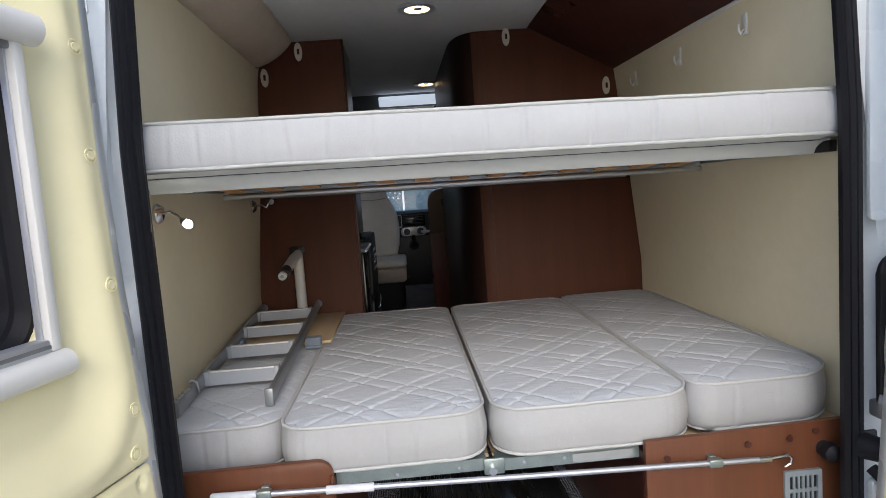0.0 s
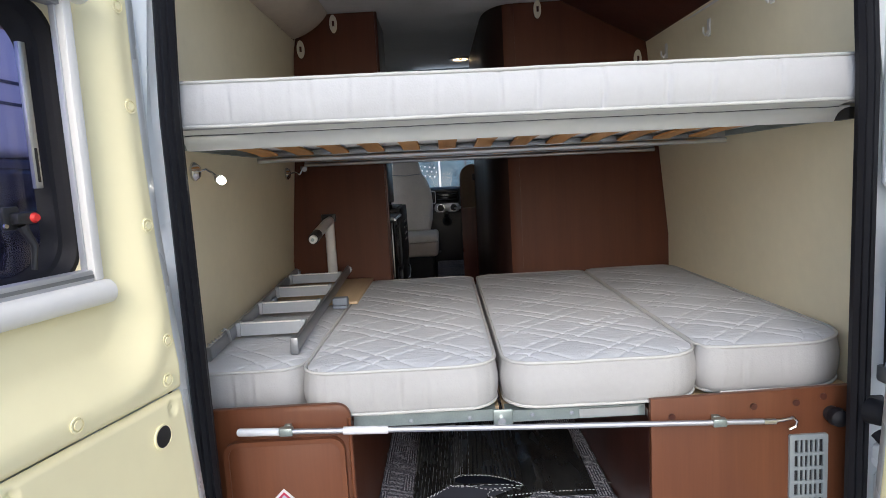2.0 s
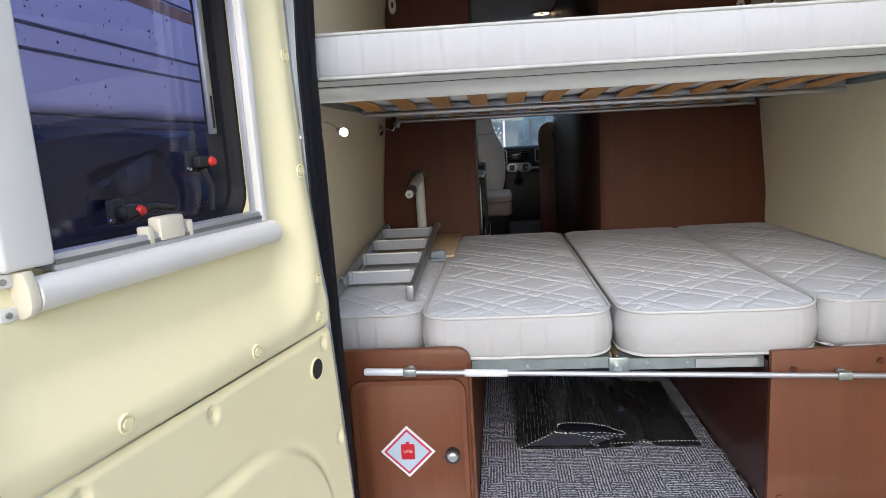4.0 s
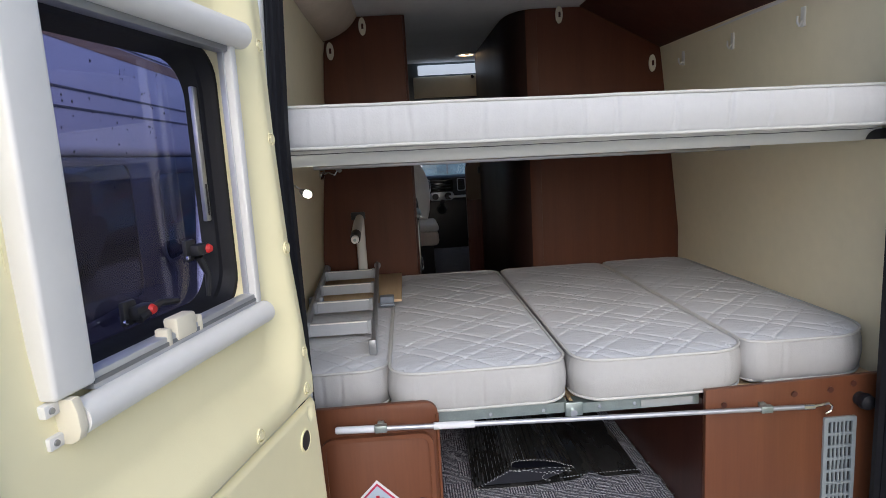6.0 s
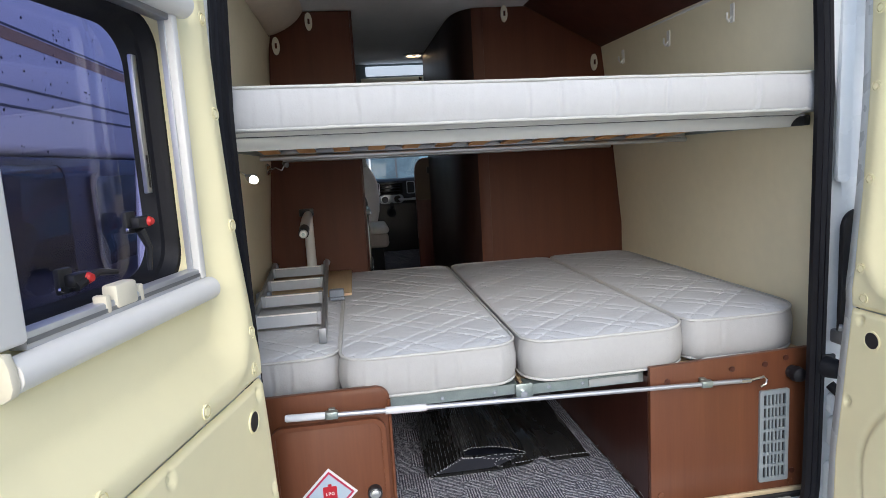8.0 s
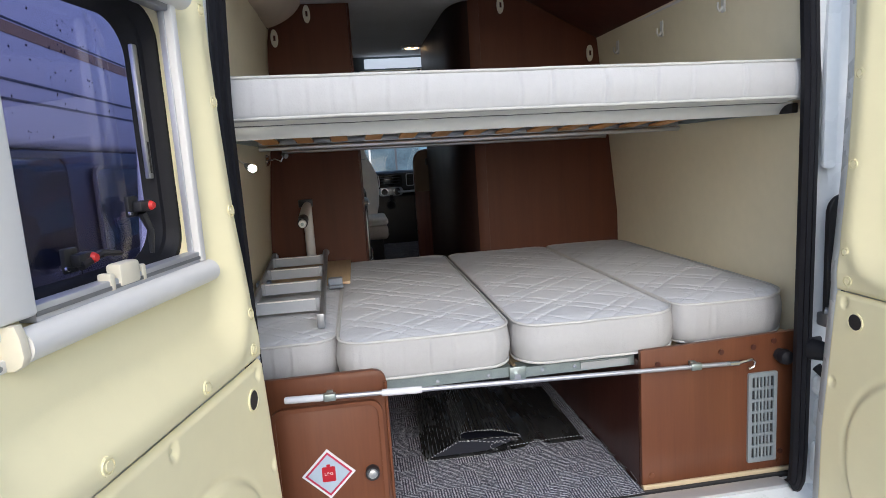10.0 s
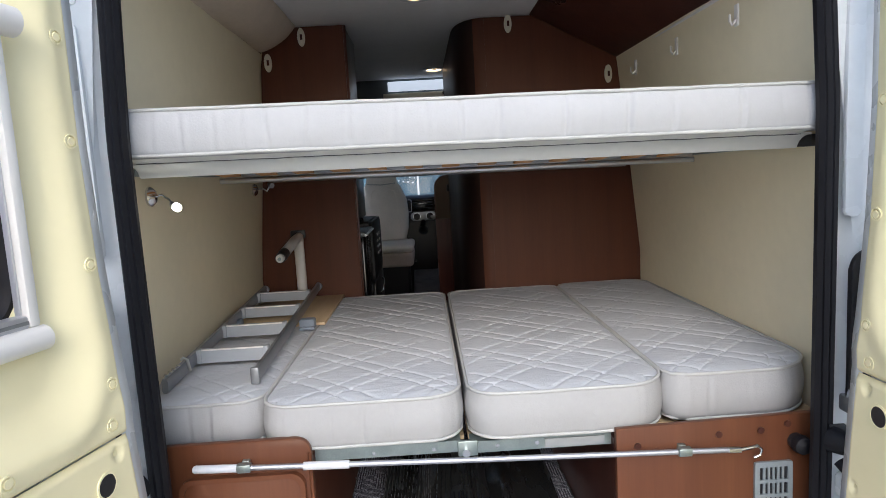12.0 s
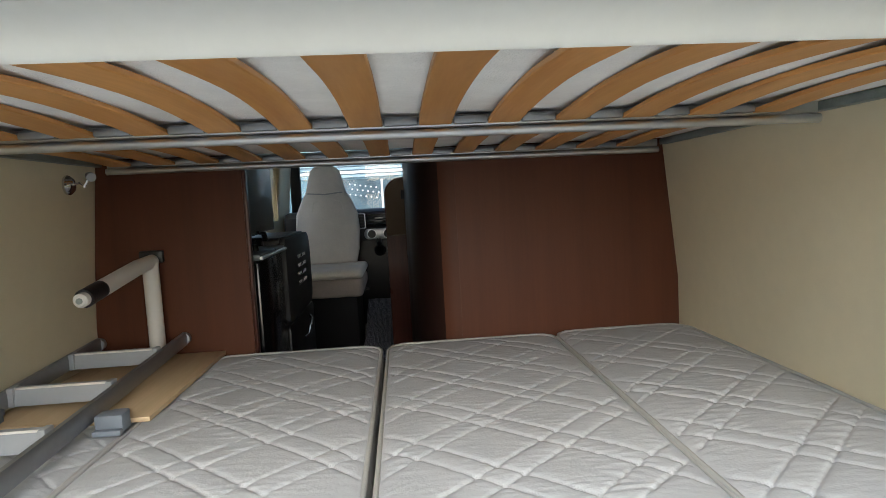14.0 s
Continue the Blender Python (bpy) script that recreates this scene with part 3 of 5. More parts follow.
# ---- mattresses ----
def mattress(name, label, x0, x1, y0, y1, z0, z1, r, seed, quilted=True, tilt=0.0, sag=0.0, strong=0.75, front=None, ticking=None):
    """Quilted top, stitched border with upright creases, two rows of piping; front: the radii of its two front corners."""
    rng = random.Random(seed)
    w, d, cx, cy = x1 - x0, y1 - y0, (x0 + x1) / 2, (y0 + y1) / 2
    fl, fr_ = front or (r, r)
    radius = {(False, False): fl, (True, False): fr_, (True, True): r, (False, True): r}
    top = thing(name, (cx, cy, z0), label, "mattress", "mattresses")

    def lift(x, y):
        return tilt * (x - cx) + sag * math.sin(5.0 * x + seed) * math.sin(3.0 * y + 2 * seed)

    def corner(a, b):
        """Round off the corners of the square (a, b), measured from the centre."""
        q = radius[a > 0, b > 0]
        qa, qb = abs(a) - (w / 2 - q), abs(b) - (d / 2 - q)
        if qa > 0 and qb > 0:
            k = max(qa, qb) / math.hypot(qa, qb)
            a = math.copysign(w / 2 - q + qa * k, a)
            b = math.copysign(d / 2 - q + qb * k, b)
        return a, b

    step = 0.0038 if quilted else 0.04
    na, nb = int(w / step), int(d / step)
    A, Bv = np.linspace(-w / 2, w / 2, na), np.linspace(-d / 2, d / 2, nb)
    pitch, slope = 0.177, 0.94
    norm = math.hypot(1, slope)
    sa, sb = (0.0, 0.0) if seed == 23 else (rng.random() * pitch, rng.random() * pitch)

    def stitch(t, first, second):
        u, v = (t - first) % pitch, (t - second) % pitch
        return min(u, pitch - u, v, pitch - v)

    def height(a, b):
        rim = min(w / 2 - abs(a), d / 2 - abs(b))
        puff = 0.012 * (1 - math.exp(-rim / 0.03))
        if not quilted:
            return puff
        x, y = cx + a, cy + b
        bend = 0.0016 * noise.noise((a * 7, b * 7, seed))
        near = (stitch((y - slope * x) / norm + sa + bend, 0.035, 0.087), stitch((y + slope * x) / norm + sb - bend, 0.253, 0.303))
        h = 0.0
        for n_ in near:
            h -= 0.0033 * math.exp(-(n_ / 0.0026) ** 2) + 0.0024 * math.exp(-n_ / 0.011)
        pucker = 0.35 + 0.9 * math.exp(-min(near) / 0.02)
        drape = 1.35 + 0.9 * noise.noise((a * 4, b * 4, seed))
        ridge = 1 - abs(noise.noise((a * 13, b * 60 + 3 * noise.noise((a * 6, b * 6, 1)), seed * 1.7))) * 2
        h += pucker * drape * (0.0010 * ridge ** 2 + 0.0006 * noise.noise((a * 40, b * 120, seed)))
        return puff + h * min(1.0, rim / 0.02)

    bm = bmesh.new()
    grid = []
    for a in A:
        row = []
        for b in Bv:
            p, q = corner(a, b)
            row.append(bm.verts.new((cx + p, cy + q, z1 - 0.006 + height(a, b) + lift(cx + p, cy + q))))
        grid.append(row)
    for g, h in zip(grid, grid[1:]):
        for k in range(nb - 1):
            bm.faces.new((g[k], h[k], h[k + 1], g[k + 1]))
    part("quilted_cover" if quilted else "cover", bm, QUILT_LIT, top, smooth=80)

    # outline walked at even steps
    line = []
    for (ox, oy, a0) in ((1, 1, 0), (-1, 1, 90), (-1, -1, 180), (1, -1, 270)):
        for k in range(9):
            a = radians(a0 + 90 * k / 8)
            q = radius[ox > 0, oy > 0]
            line.append((ox * (w / 2 - q) + q * math.cos(a), oy * (d / 2 - q) + q * math.sin(a)))
    pts, run = [], 0.0
    for i, p in enumerate(line):
        q = line[(i + 1) % len(line)]
        length = math.dist(p, q)
        n = max(1, int(length / 0.005))
        for k in range(n):
            f = k / n
            pts.append((p[0] + (q[0] - p[0]) * f, p[1] + (q[1] - p[1]) * f, run + length * f))
        run += length
    creases, s = [], 0.03
    while s < run:
        creases.append((s, rng.choice((0.3, 0.5, 0.8, 1.2)) * strong, rng.random() * 6))
        s += rng.uniform(0.05, 0.115)
    count = len(pts)
    bm = bmesh.new()
    rings = []
    levels = 9
    for j in range(levels):
        f = j / (levels - 1)
        bulge = 0.009 * math.sin(math.pi * f)
        ring = []
        for i, (px, py, s) in enumerate(pts):
            nx = pts[(i + 1) % count][1] - pts[i - 1][1]
            ny = pts[i - 1][0] - pts[(i + 1) % count][0]
            ln = math.hypot(nx, ny) or 1
            dent = sum(k * math.exp(-((s - c - 0.003 * math.sin(5 * f + ph)) / 0.0045) ** 2) - 0.6 * k * math.exp(-((s - c - 0.011) / 0.007) ** 2) for c, k, ph in creases if abs(s - c) < 0.045)
            out = bulge - 0.0065 * dent * math.sin(math.pi * f) ** 0.4 + 0.002 * noise.noise((s * 9, f * 3, seed + 9))
            ring.append(bm.verts.new((cx + px + nx / ln * out, cy + py + ny / ln * out, z0 + 0.004 + (z1 - z0 - 0.008) * f + lift(cx + px, cy + py))))
        rings.append(ring)
    for a, b in zip(rings, rings[1:]):
        for k in range(count):
            bm.faces.new((a[k], a[(k + 1) % count], b[(k + 1) % count], b[k]))
    bm.faces.new(rings[0][::-1])
    # Border takes the darker ticking, shade put into its colour.
    part("border", bm, ticking or TICKING_SHADED, top, smooth=80)
    for z, nm in ((z1 - 0.004, "top_piping"), (z0 + 0.006, "bottom_piping")):
        coarse = pts[::5] + pts[:1]
        path = [(cx + p * (1 + 0.003 / w), cy + q, z + lift(cx + p, cy + q) + 0.0012 * noise.noise((s * 12, z * 9, seed))) for p, q, s in coarse]
        part(nm, T(path, 0.0046, 8, caps=False), PIPING, top, "ivory piping cord", smooth=80)
    return top


mattress("mattress", "white quilted mattress section beside the wall under a ladder", -0.892, -0.560, 0.080, 1.41, 0.985, 1.103, 0.05, 3, front=(0.05, 0.075), strong=0.5)
mattress("mattress", "white quilted mattress section with diamond stitching and ivory piping", -0.552, -0.056, 0.025, 1.40, 0.985, 1.105, 0.06, 11, front=(0.075, 0.085), strong=0.5)
mattress("mattress", "white quilted mattress section with diamond stitching, plain smooth front", -0.034, 0.472, 0.025, 1.41, 0.980, 1.103, 0.06, 23, strong=0.08, front=(0.085, 0.115))
mattress("mattress", "white quilted mattress section against the cream wall lining", 0.478, 0.892, 0.066, 1.415, 0.978, 1.106, 0.07, 31, strong=0.6, front=(0.05, 0.16))
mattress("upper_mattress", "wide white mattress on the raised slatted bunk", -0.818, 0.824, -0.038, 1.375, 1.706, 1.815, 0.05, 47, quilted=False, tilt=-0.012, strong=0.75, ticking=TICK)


# ---- raised slatted bunk ----
bunk = thing("slatted_bunk", (0, 0.7, 1.65), "white metal bunk frame with sprung beech slats", "bed frame")


def bz(x):
    return -0.010 * x


def tilted(bm):
    for v in bm.verts:
        v.co.z += bz(v.co.x)
    return bm


def rail(y0, y1, z0, z1, xa, xb, bev, n=2):
    return tilted(B(xa, xb, y0, y1, z0, z1, bevel=bev))


part("front_rail", tilted(P([(0.043, 1.698), (0.044, 1.703), (0.113, 1.703), (0.113, 1.670), (0.107, 1.668), (0.102, 1.670), (0.098, 1.677), (0.091, 1.685), (0.080, 1.692), (0.064, 1.697)], -0.808, 0.826, axis="x")), LACQUER, bunk, "white lacquered front rail")
part("back_rail", rail(1.388, 1.402, 1.650, 1.690, -0.80, 0.81, 0.006), LACQUER, bunk)
for x in (-0.845, 0.829):
    part("end_cap", rail(0.050, 0.112, 1.670, 1.699, x, x + 0.020, 0.003), BLACK, bunk, "black plastic end cap")
    part("side_rail", tilted(B(x, x + 0.022, 0.114, 1.402, 1.674, 1.692, bevel=0.003)), ZINC, bunk, "grey steel side rail")
for y, xa, xb in ((0.662, -0.80, 0.812), (1.372, -0.80, 0.812)):
    part("cross_tube", tilted(T([(xa, y, 1.658), (0, y, 1.658), (xb, y, 1.658)], 0.009, 12)), ALU, bunk, "aluminium cross tube")
    part("cross_channel", rail(y + 0.002, y + 0.014, 1.668, 1.690, xa, xb, 0.002), ALU, bunk)
for k in range(-6, 7):
    x = -0.023 + 0.122 * k
    for y0, y1 in ((0.115, 0.656), (0.680, 1.366)):
        ys = np.linspace(y0, y1, 11)
        bm = bmesh.new()
        rows = []
        for y in ys:
            s = (y - y0) / (y1 - y0)
            arch = 0.0125 * math.sin(math.pi * s)
            wav = 0.0015 * noise.noise((x * 5, y * 6, 3))
            rows.append([bm.verts.new((x + dx + wav, y, 1.671 + arch + dz + bz(x))) for dx, dz in ((-0.029, 0.0015), (-0.0275, 0), (0.0275, 0), (0.029, 0.0015), (0.029, 0.007), (-0.029, 0.007))])
        for a, b in zip(rows, rows[1:]):
            for i in range(6):
                bm.faces.new((a[i], a[(i + 1) % 6], b[(i + 1) % 6], b[i]))
        bm.faces.new(rows[0][::-1]), bm.faces.new(rows[-1])
        part("slat", bm, SLAT, bunk)
        if k < 6:
            for ye in (y1 - 0.006,):
                part("slat_holder", B(x + 0.031, x + 0.091, ye - 0.009, ye + 0.009, 1.670 + bz(x), 1.684 + bz(x), bevel=0.003), GREYALU, bunk)
hem = sheet(np.linspace(-0.78, 0.79, 200), (0, 1, 2), lambda x, k: (x, (-0.030, 0.010, 0.029 + 0.006 * noise.noise((x * 9, 0, 4)) + 0.004 * noise.noise((x * 31, 3, 0)))[k], (1.7075, 1.7045, 1.7005)[k] + bz(x) + 0.0015 * noise.noise((x * 14, k, 2))))
part("hem", hem, HEM, bunk, "white cloth hem tucked over the rail", smooth=60)
# Thin dark cord that draws the shadow gap between hem and rail.
seam = [(x, 0.0295 + 0.006 * noise.noise((x * 9, 0, 4)) + 0.004 * noise.noise((x * 31, 3, 0)), 1.6995 + bz(x) + 0.0015 * noise.noise((x * 14, 2, 2)) - 0.0012 * max(0, noise.noise((x * 11, 7, 1)))) for x in np.linspace(-0.78, 0.79, 240)]
part("hem_shadow_line", T(seam, 0.0008, 6), DASH, bunk, "dark line drawn as the shadow under the hem")
felt = part("dust_cover", tilted(B(-0.82, 0.825, 0.114, 1.37, 1.6915, 1.7035, bevel=0.002)), FELT, bunk, "white felt mattress underlay")

# ---- locker fronts under the lower bed ----
gas = thing("gas_locker", (-0.66, 0.3, FLOOR), "cherry-veneered gas locker with a framed door", "cabinet")
part("front_panel", P(rounded(-0.895, -0.428, 0.56, 1.030, (0, 0, 0.035, 0)), 0.0, 0.018, bevel=0.004), WOOD_LIT, gas)
# Aisle side in the shaded copy of the front's veneer.
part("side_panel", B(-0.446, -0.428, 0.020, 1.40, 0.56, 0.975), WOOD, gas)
part("edge_lip", T([(-0.431, -0.001, 0.56), (-0.431, -0.001, 0.995)], 0.005), WOOD_LIT, gas)
gd = part("door", P(rounded(-0.742, -0.450, 0.575, 0.945, 0.03), -0.013, -0.002, bevel=0.005), WOOD_LIT, gas, "cherry door with rounded corners")
fr = ring_plate(rounded(-0.747, -0.445, 0.570, 0.950, 0.034), rounded(-0.735, -0.457, 0.582, 0.938, 0.026), -0.018, -0.002)
part("door_moulding", fr, WOOD_LIT, gd)
lk = part("lock", C((-0.486, -0.030, 0.742), 0.0175, 0.018, (0, 1, 0), 24, 0.0), CHROME, gd, "round chrome lock")
part("lock_plug", T([(-0.486, -0.031, 0.742), (-0.486, -0.034, 0.742), (-0.486, -0.036, 0.742)], [0.013, 0.012, 0.007], 20), ALU, lk)
part("lock_ring", ring_plate([(-0.486 + 0.0195 * math.cos(a), 0.742 + 0.0195 * math.sin(a)) for a in np.linspace(0, 2 * math.pi, 25)[:-1]], [(-0.486 + 0.0150 * math.cos(a), 0.742 + 0.0150 * math.sin(a)) for a in np.linspace(0, 2 * math.pi, 25)[:-1]], -0.032, -0.013), BLACK, lk, "dark lock rim")

label = thing("gas_sticker", (-0.606, -0.0135, 0.75), "white diamond warning sticker with a red gas bottle", "sticker")


def diamond(r, y0, y1):
    return P([(-0.606, 0.75 - r), (-0.606 + r, 0.75), (-0.606, 0.75 + r), (-0.606 - r, 0.75)], y0, y1)


def diamond_ring(r, w, y0, y1):
    return ring_plate([(-0.606 + r * a, 0.75 + r * b) for a, b in ((0, -1), (1, 0), (0, 1), (-1, 0))], [(-0.606 + (r - w) * a, 0.75 + (r - w) * b) for a, b in ((0, -1), (1, 0), (0, 1), (-1, 0))], y0, y1)


CRIMSON = mat("crimson_ink", (0.42, 0.02, 0.07), 0.4, 0, 0.04, 30)
part("sheet", diamond(0.0735, -0.0145, -0.0132), mat("sticker_white", (0.66, 0.66, 0.68), 0.35, 0, 0.03, 30), label)
part("border_line", diamond_ring(0.0650, 0.0075, -0.0152, -0.0146), CRIMSON, label, "crimson border line")
part("field", diamond(0.0572, -0.01495, -0.0146), mat("sticker_blue", (0.38, 0.46, 0.55), 0.35, 0, 0.03, 30), label, "pale blue field")
BOTTLE = mat("bottle_red", (0.40, 0.006, 0.016), 0.4, 0, 0.05, 20)
part("bottle", P(rounded(-0.6245, -0.5875, 0.728, 0.772, 0.004), -0.0155, -0.0151), BOTTLE, label, "red gas bottle picture")
part("bottle_valve", P(rounded(-0.611, -0.601, 0.772, 0.779, 0.001), -0.0155, -0.0151), BOTTLE, label)
cu = bpy.data.curves.new("letters", "FONT")
cu.body, cu.size, cu.align_x, cu.align_y, cu.space_character = "LPG", 0.0125, "CENTER", "CENTER", 1.2
tmp = new("letters_tmp", cu)
me = bpy.data.meshes.new_from_object(tmp.evaluated_get(bpy.context.evaluated_depsgraph_get()))
bpy.data.objects.remove(tmp)
bm = bmesh.new()
bm.from_mesh(me)
bpy.data.meshes.remove(me)
part("letters", bm, WHITE, label, "white letters LPG", smooth=False, m=pose(-0.606, -0.0159, 0.751, 90, 0, 0))

bench = thing("bed_locker", (0.6, 0.5, FLOOR), "cherry-veneered bed locker with a ventilation grille", "cabinet")
part("front_panel", P([(0.320, 0.572), (0.897, 0.572), (0.897, 1.012), (0.320, 0.998)], 0.0, 0.018, bevel=0.003), WOOD_LIT, bench)
# Same cherry as the front; the darker veneer paints in the aisle's shade.
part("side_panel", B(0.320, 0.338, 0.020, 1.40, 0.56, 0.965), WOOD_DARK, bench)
part("bottom_edge", B(0.322, 0.895, -0.004, 0.018, 0.557, 0.571, bevel=0.002), WOOD_EDGE, bench, "pale raw wood edge")
for x, z in ((0.372, 0.952), (0.575, 0.968), (0.680, 0.972), (0.747, 0.985), (0.775, 0.625), (0.350, 0.602), (0.772, 0.590)):
    part("screw_cap", C((x, -0.003, z), 0.0085, 0.004, (0, 1, 0), 16, 0.0), WOOD_DARK if z > 0.62 else WOOD_LIT, bench)

vent = thing("ventilation_grille", (0.709, -0.001, 0.60), "silver plastic ventilation grille with upright slots", "grille")
VX0, VX1, VZ0, VZ1 = 0.662, 0.757, 0.602, 0.891
part("backing", B(VX0 + 0.006, VX1 - 0.006, -0.0025, -0.0005, VZ0 + 0.006, VZ1 - 0.006), BLACK, vent)
fr = ring_plate(rounded(VX0, VX1, VZ0, VZ1, 0.004, 2), rounded(VX0 + 0.012, VX1 - 0.012, VZ0 + 0.014, VZ1 - 0.014, 0.002, 2), -0.008, -0.0005)
part("frame", fr, VENTGREY, vent)
for k in range(1, 6):
    x = VX0 + 0.012 + (VX1 - VX0 - 0.024) * k / 6
    part("slat", B(x - 0.0028, x + 0.0028, -0.0072, -0.003, VZ0 + 0.012, VZ1 - 0.012), VENTGREY, vent)
for k in range(1, 7):
    z = VZ0 + 0.014 + (VZ1 - VZ0 - 0.028) * k / 7
    part("cross_bar", B(VX0 + 0.011, VX1 - 0.011, -0.0076, -0.0028, z - 0.0042, z + 0.0042), VENTGREY, vent)

knob = thing("door_buffer", (0.767, 0, 0.94), "round black rubber buffer on the locker front", "buffer")
part("foot", C((0.767, -0.012, 0.94), 0.020, 0.012, (0, 1, 0), 20), BLACK, knob)
part("dome", T([(0.767, -0.008, 0.94), (0.767, -0.022, 0.94), (0.767, -0.038, 0.94), (0.767, -0.046, 0.94)], [0.018, 0.024, 0.021, 0.010], 18), RUBBER, knob)

# curtain rod with clips
rod = thing("hooked_rod", (0, -0.03, 0.96), "slim chrome rod with white grips clipped to the lockers", "rod")


def rz(x):
    return 0.981 + (0.937 - 0.981) * (x + 0.70) / 1.354


part("shaft", T([(-0.62, -0.026, rz(-0.62)), (0.0, -0.028, rz(0.0)), (0.61, -0.026, rz(0.61))], 0.0068, 12), RODMETAL, rod)
part("grip", T([(-0.703, -0.026, rz(-0.703)), (-0.699, -0.026, rz(-0.699)), (-0.60, -0.026, rz(-0.60))], [0.007, 0.0098, 0.0098], 12), GRIP, rod, "white plastic grip")
part("grip", T([(-0.442, -0.027, rz(-0.442)), (-0.333, -0.027, rz(-0.333))], 0.0098, 12), GRIP, rod, "white plastic grip")
part("ferrule", T([(0.585, -0.026, rz(0.585)), (0.615, -0.026, rz(0.615))], 0.0085, 12), CHROME, rod)
part("hook", T([(0.615, -0.026, rz(0.615)), (0.640, -0.026, 0.941), (0.658, -0.026, 0.945), (0.668, -0.026, 0.936), (0.664, -0.026, 0.922), (0.648, -0.026, 0.915)], 0.004, 8), CHROME, rod, "bent steel hook")
for x in (-0.583, 0.478):
    clip = part("clip", B(x - 0.017, x + 0.017, -0.036, -0.016, rz(x) - 0.010, rz(x) + 0.011, bevel=0.004), ZINC, rod, "spring steel clip")
    part("clip_foot", B(x - 0.009, x + 0.009, -0.015, 0.0, rz(x) + 0.000, rz(x) + 0.011, bevel=0.002), ZINC, clip)

# folding steel frame under the lower bed
frame_bed = thing("bed_hinge_frame", (-0.05, 0.06, 0.95), "galvanised steel hinge frame under the lower bed", "bed frame")
part("angle_rail", P([(0.040, 0.950), (0.044, 0.950), (0.044, 0.976), (0.09, 0.976), (0.09, 0.980), (0.040, 0.980)], -0.427, -0.062, axis="x"), ZINC, frame_bed)
part("angle_rail", P([(0.040, 0.944), (0.044, 0.944), (0.044, 0.970), (0.09, 0.970), (0.09, 0.974), (0.040, 0.974)], -0.038, 0.319, axis="x"), ZINC, frame_bed)
hg = part("hinge_plate", B(-0.070, -0.020, 0.028, 0.038, 0.942, 0.982, bevel=0.003), ZINC, frame_bed)
part("hinge_pin", C((-0.05, 0.012, 0.957), 0.010, 0.016, (0, 1, 0), 16, 0.003), CHROME, hg)
for x in (-0.28, -0.13, 0.03, 0.13):
    part("rivet", C((x, 0.036, 0.962), 0.005, 0.004, (0, 1, 0), 12, 0.001), CHROME, frame_bed)
part("paper_label", B(0.150, 0.300, 0.0365, 0.0395, 0.948, 0.970), PAPER, frame_bed, "plain grey paper label")
for x0, x1 in ((-0.89, -0.05), (-0.04, 0.89)):
    part("bed_board", B(x0, x1, 0.10, 1.40, 0.955, 0.965), PLY, frame_bed)

# ---- rear doors ----
# a door is built in its own frame: u from the hinge side outwards, w into the van's side, z up
def door_matrix(ox, oy, dx, dy, side):
    n = Vector((-dy, dx, 0)) if side < 0 else Vector((dy, -dx, 0))
    return Matrix(((dx, n.x, 0, ox), (dy, n.y, 0, oy), (0, 0, 1, 0), (0, 0, 0, 1)))


SEAM = 1.191


def edge_u(z):
    return lerp([(0.4, -0.060), (0.79, -0.042), (0.99, -0.024), (1.19, -0.006), (1.29, -0.012), (1.5, -0.018), (1.74, -0.022), (2.3, -0.05)], z)


def base_w(z):
    return lerp([(0.3, -0.012), (0.8, 0.0), (1.24, 0.0), (1.30, -0.010), (1.5, -0.030), (1.74, -0.042), (2.0, -0.052), (2.3, -0.075)], z)


def round_rect(u, z, u0, u1, z0, z1, r):
    qa, qb = max(u0 + r - u, u - u1 + r, 0), max(z0 + r - z, z - z1 + r, 0)
    inside = min(u - u0, u1 - u, z - z0, z1 - z)
    return r - math.hypot(qa, qb) if (qa > 0 and qb > 0) else inside


DENTS = ((0.368, 1.164), (0.030, 1.166), (-0.002, 0.941), (0.60, 1.165))


def panel_w(u, z):
    w = base_w(z)
    dish = round_rect(u, z, 0.03, 0.76, 1.235, 2.12, 0.13)
    w -= 0.026 * smooth_in(dish, 0.0, 0.085)
    w += 0.006 * math.exp(-((dish + 0.01) / 0.022) ** 2)
    oval = round_rect(u, z, 0.052, 0.66, 0.50, 1.037, 0.25)
    w += 0.009 * smooth_in(oval, -0.004, 0.012) - 0.003 * math.exp(-((oval + 0.008) / 0.008) ** 2)
    for cu_, cz_ in DENTS:
        if abs(u - cu_) < 0.04 and abs(z - cz_) < 0.04:
            w -= 0.0075 * math.exp(-(((u - cu_) / 0.0105) ** 2 + ((z - cz_) / 0.0135) ** 2) ** 2)
    return w + 0.0008 * noise.noise((u * 7, z * 7, 5))


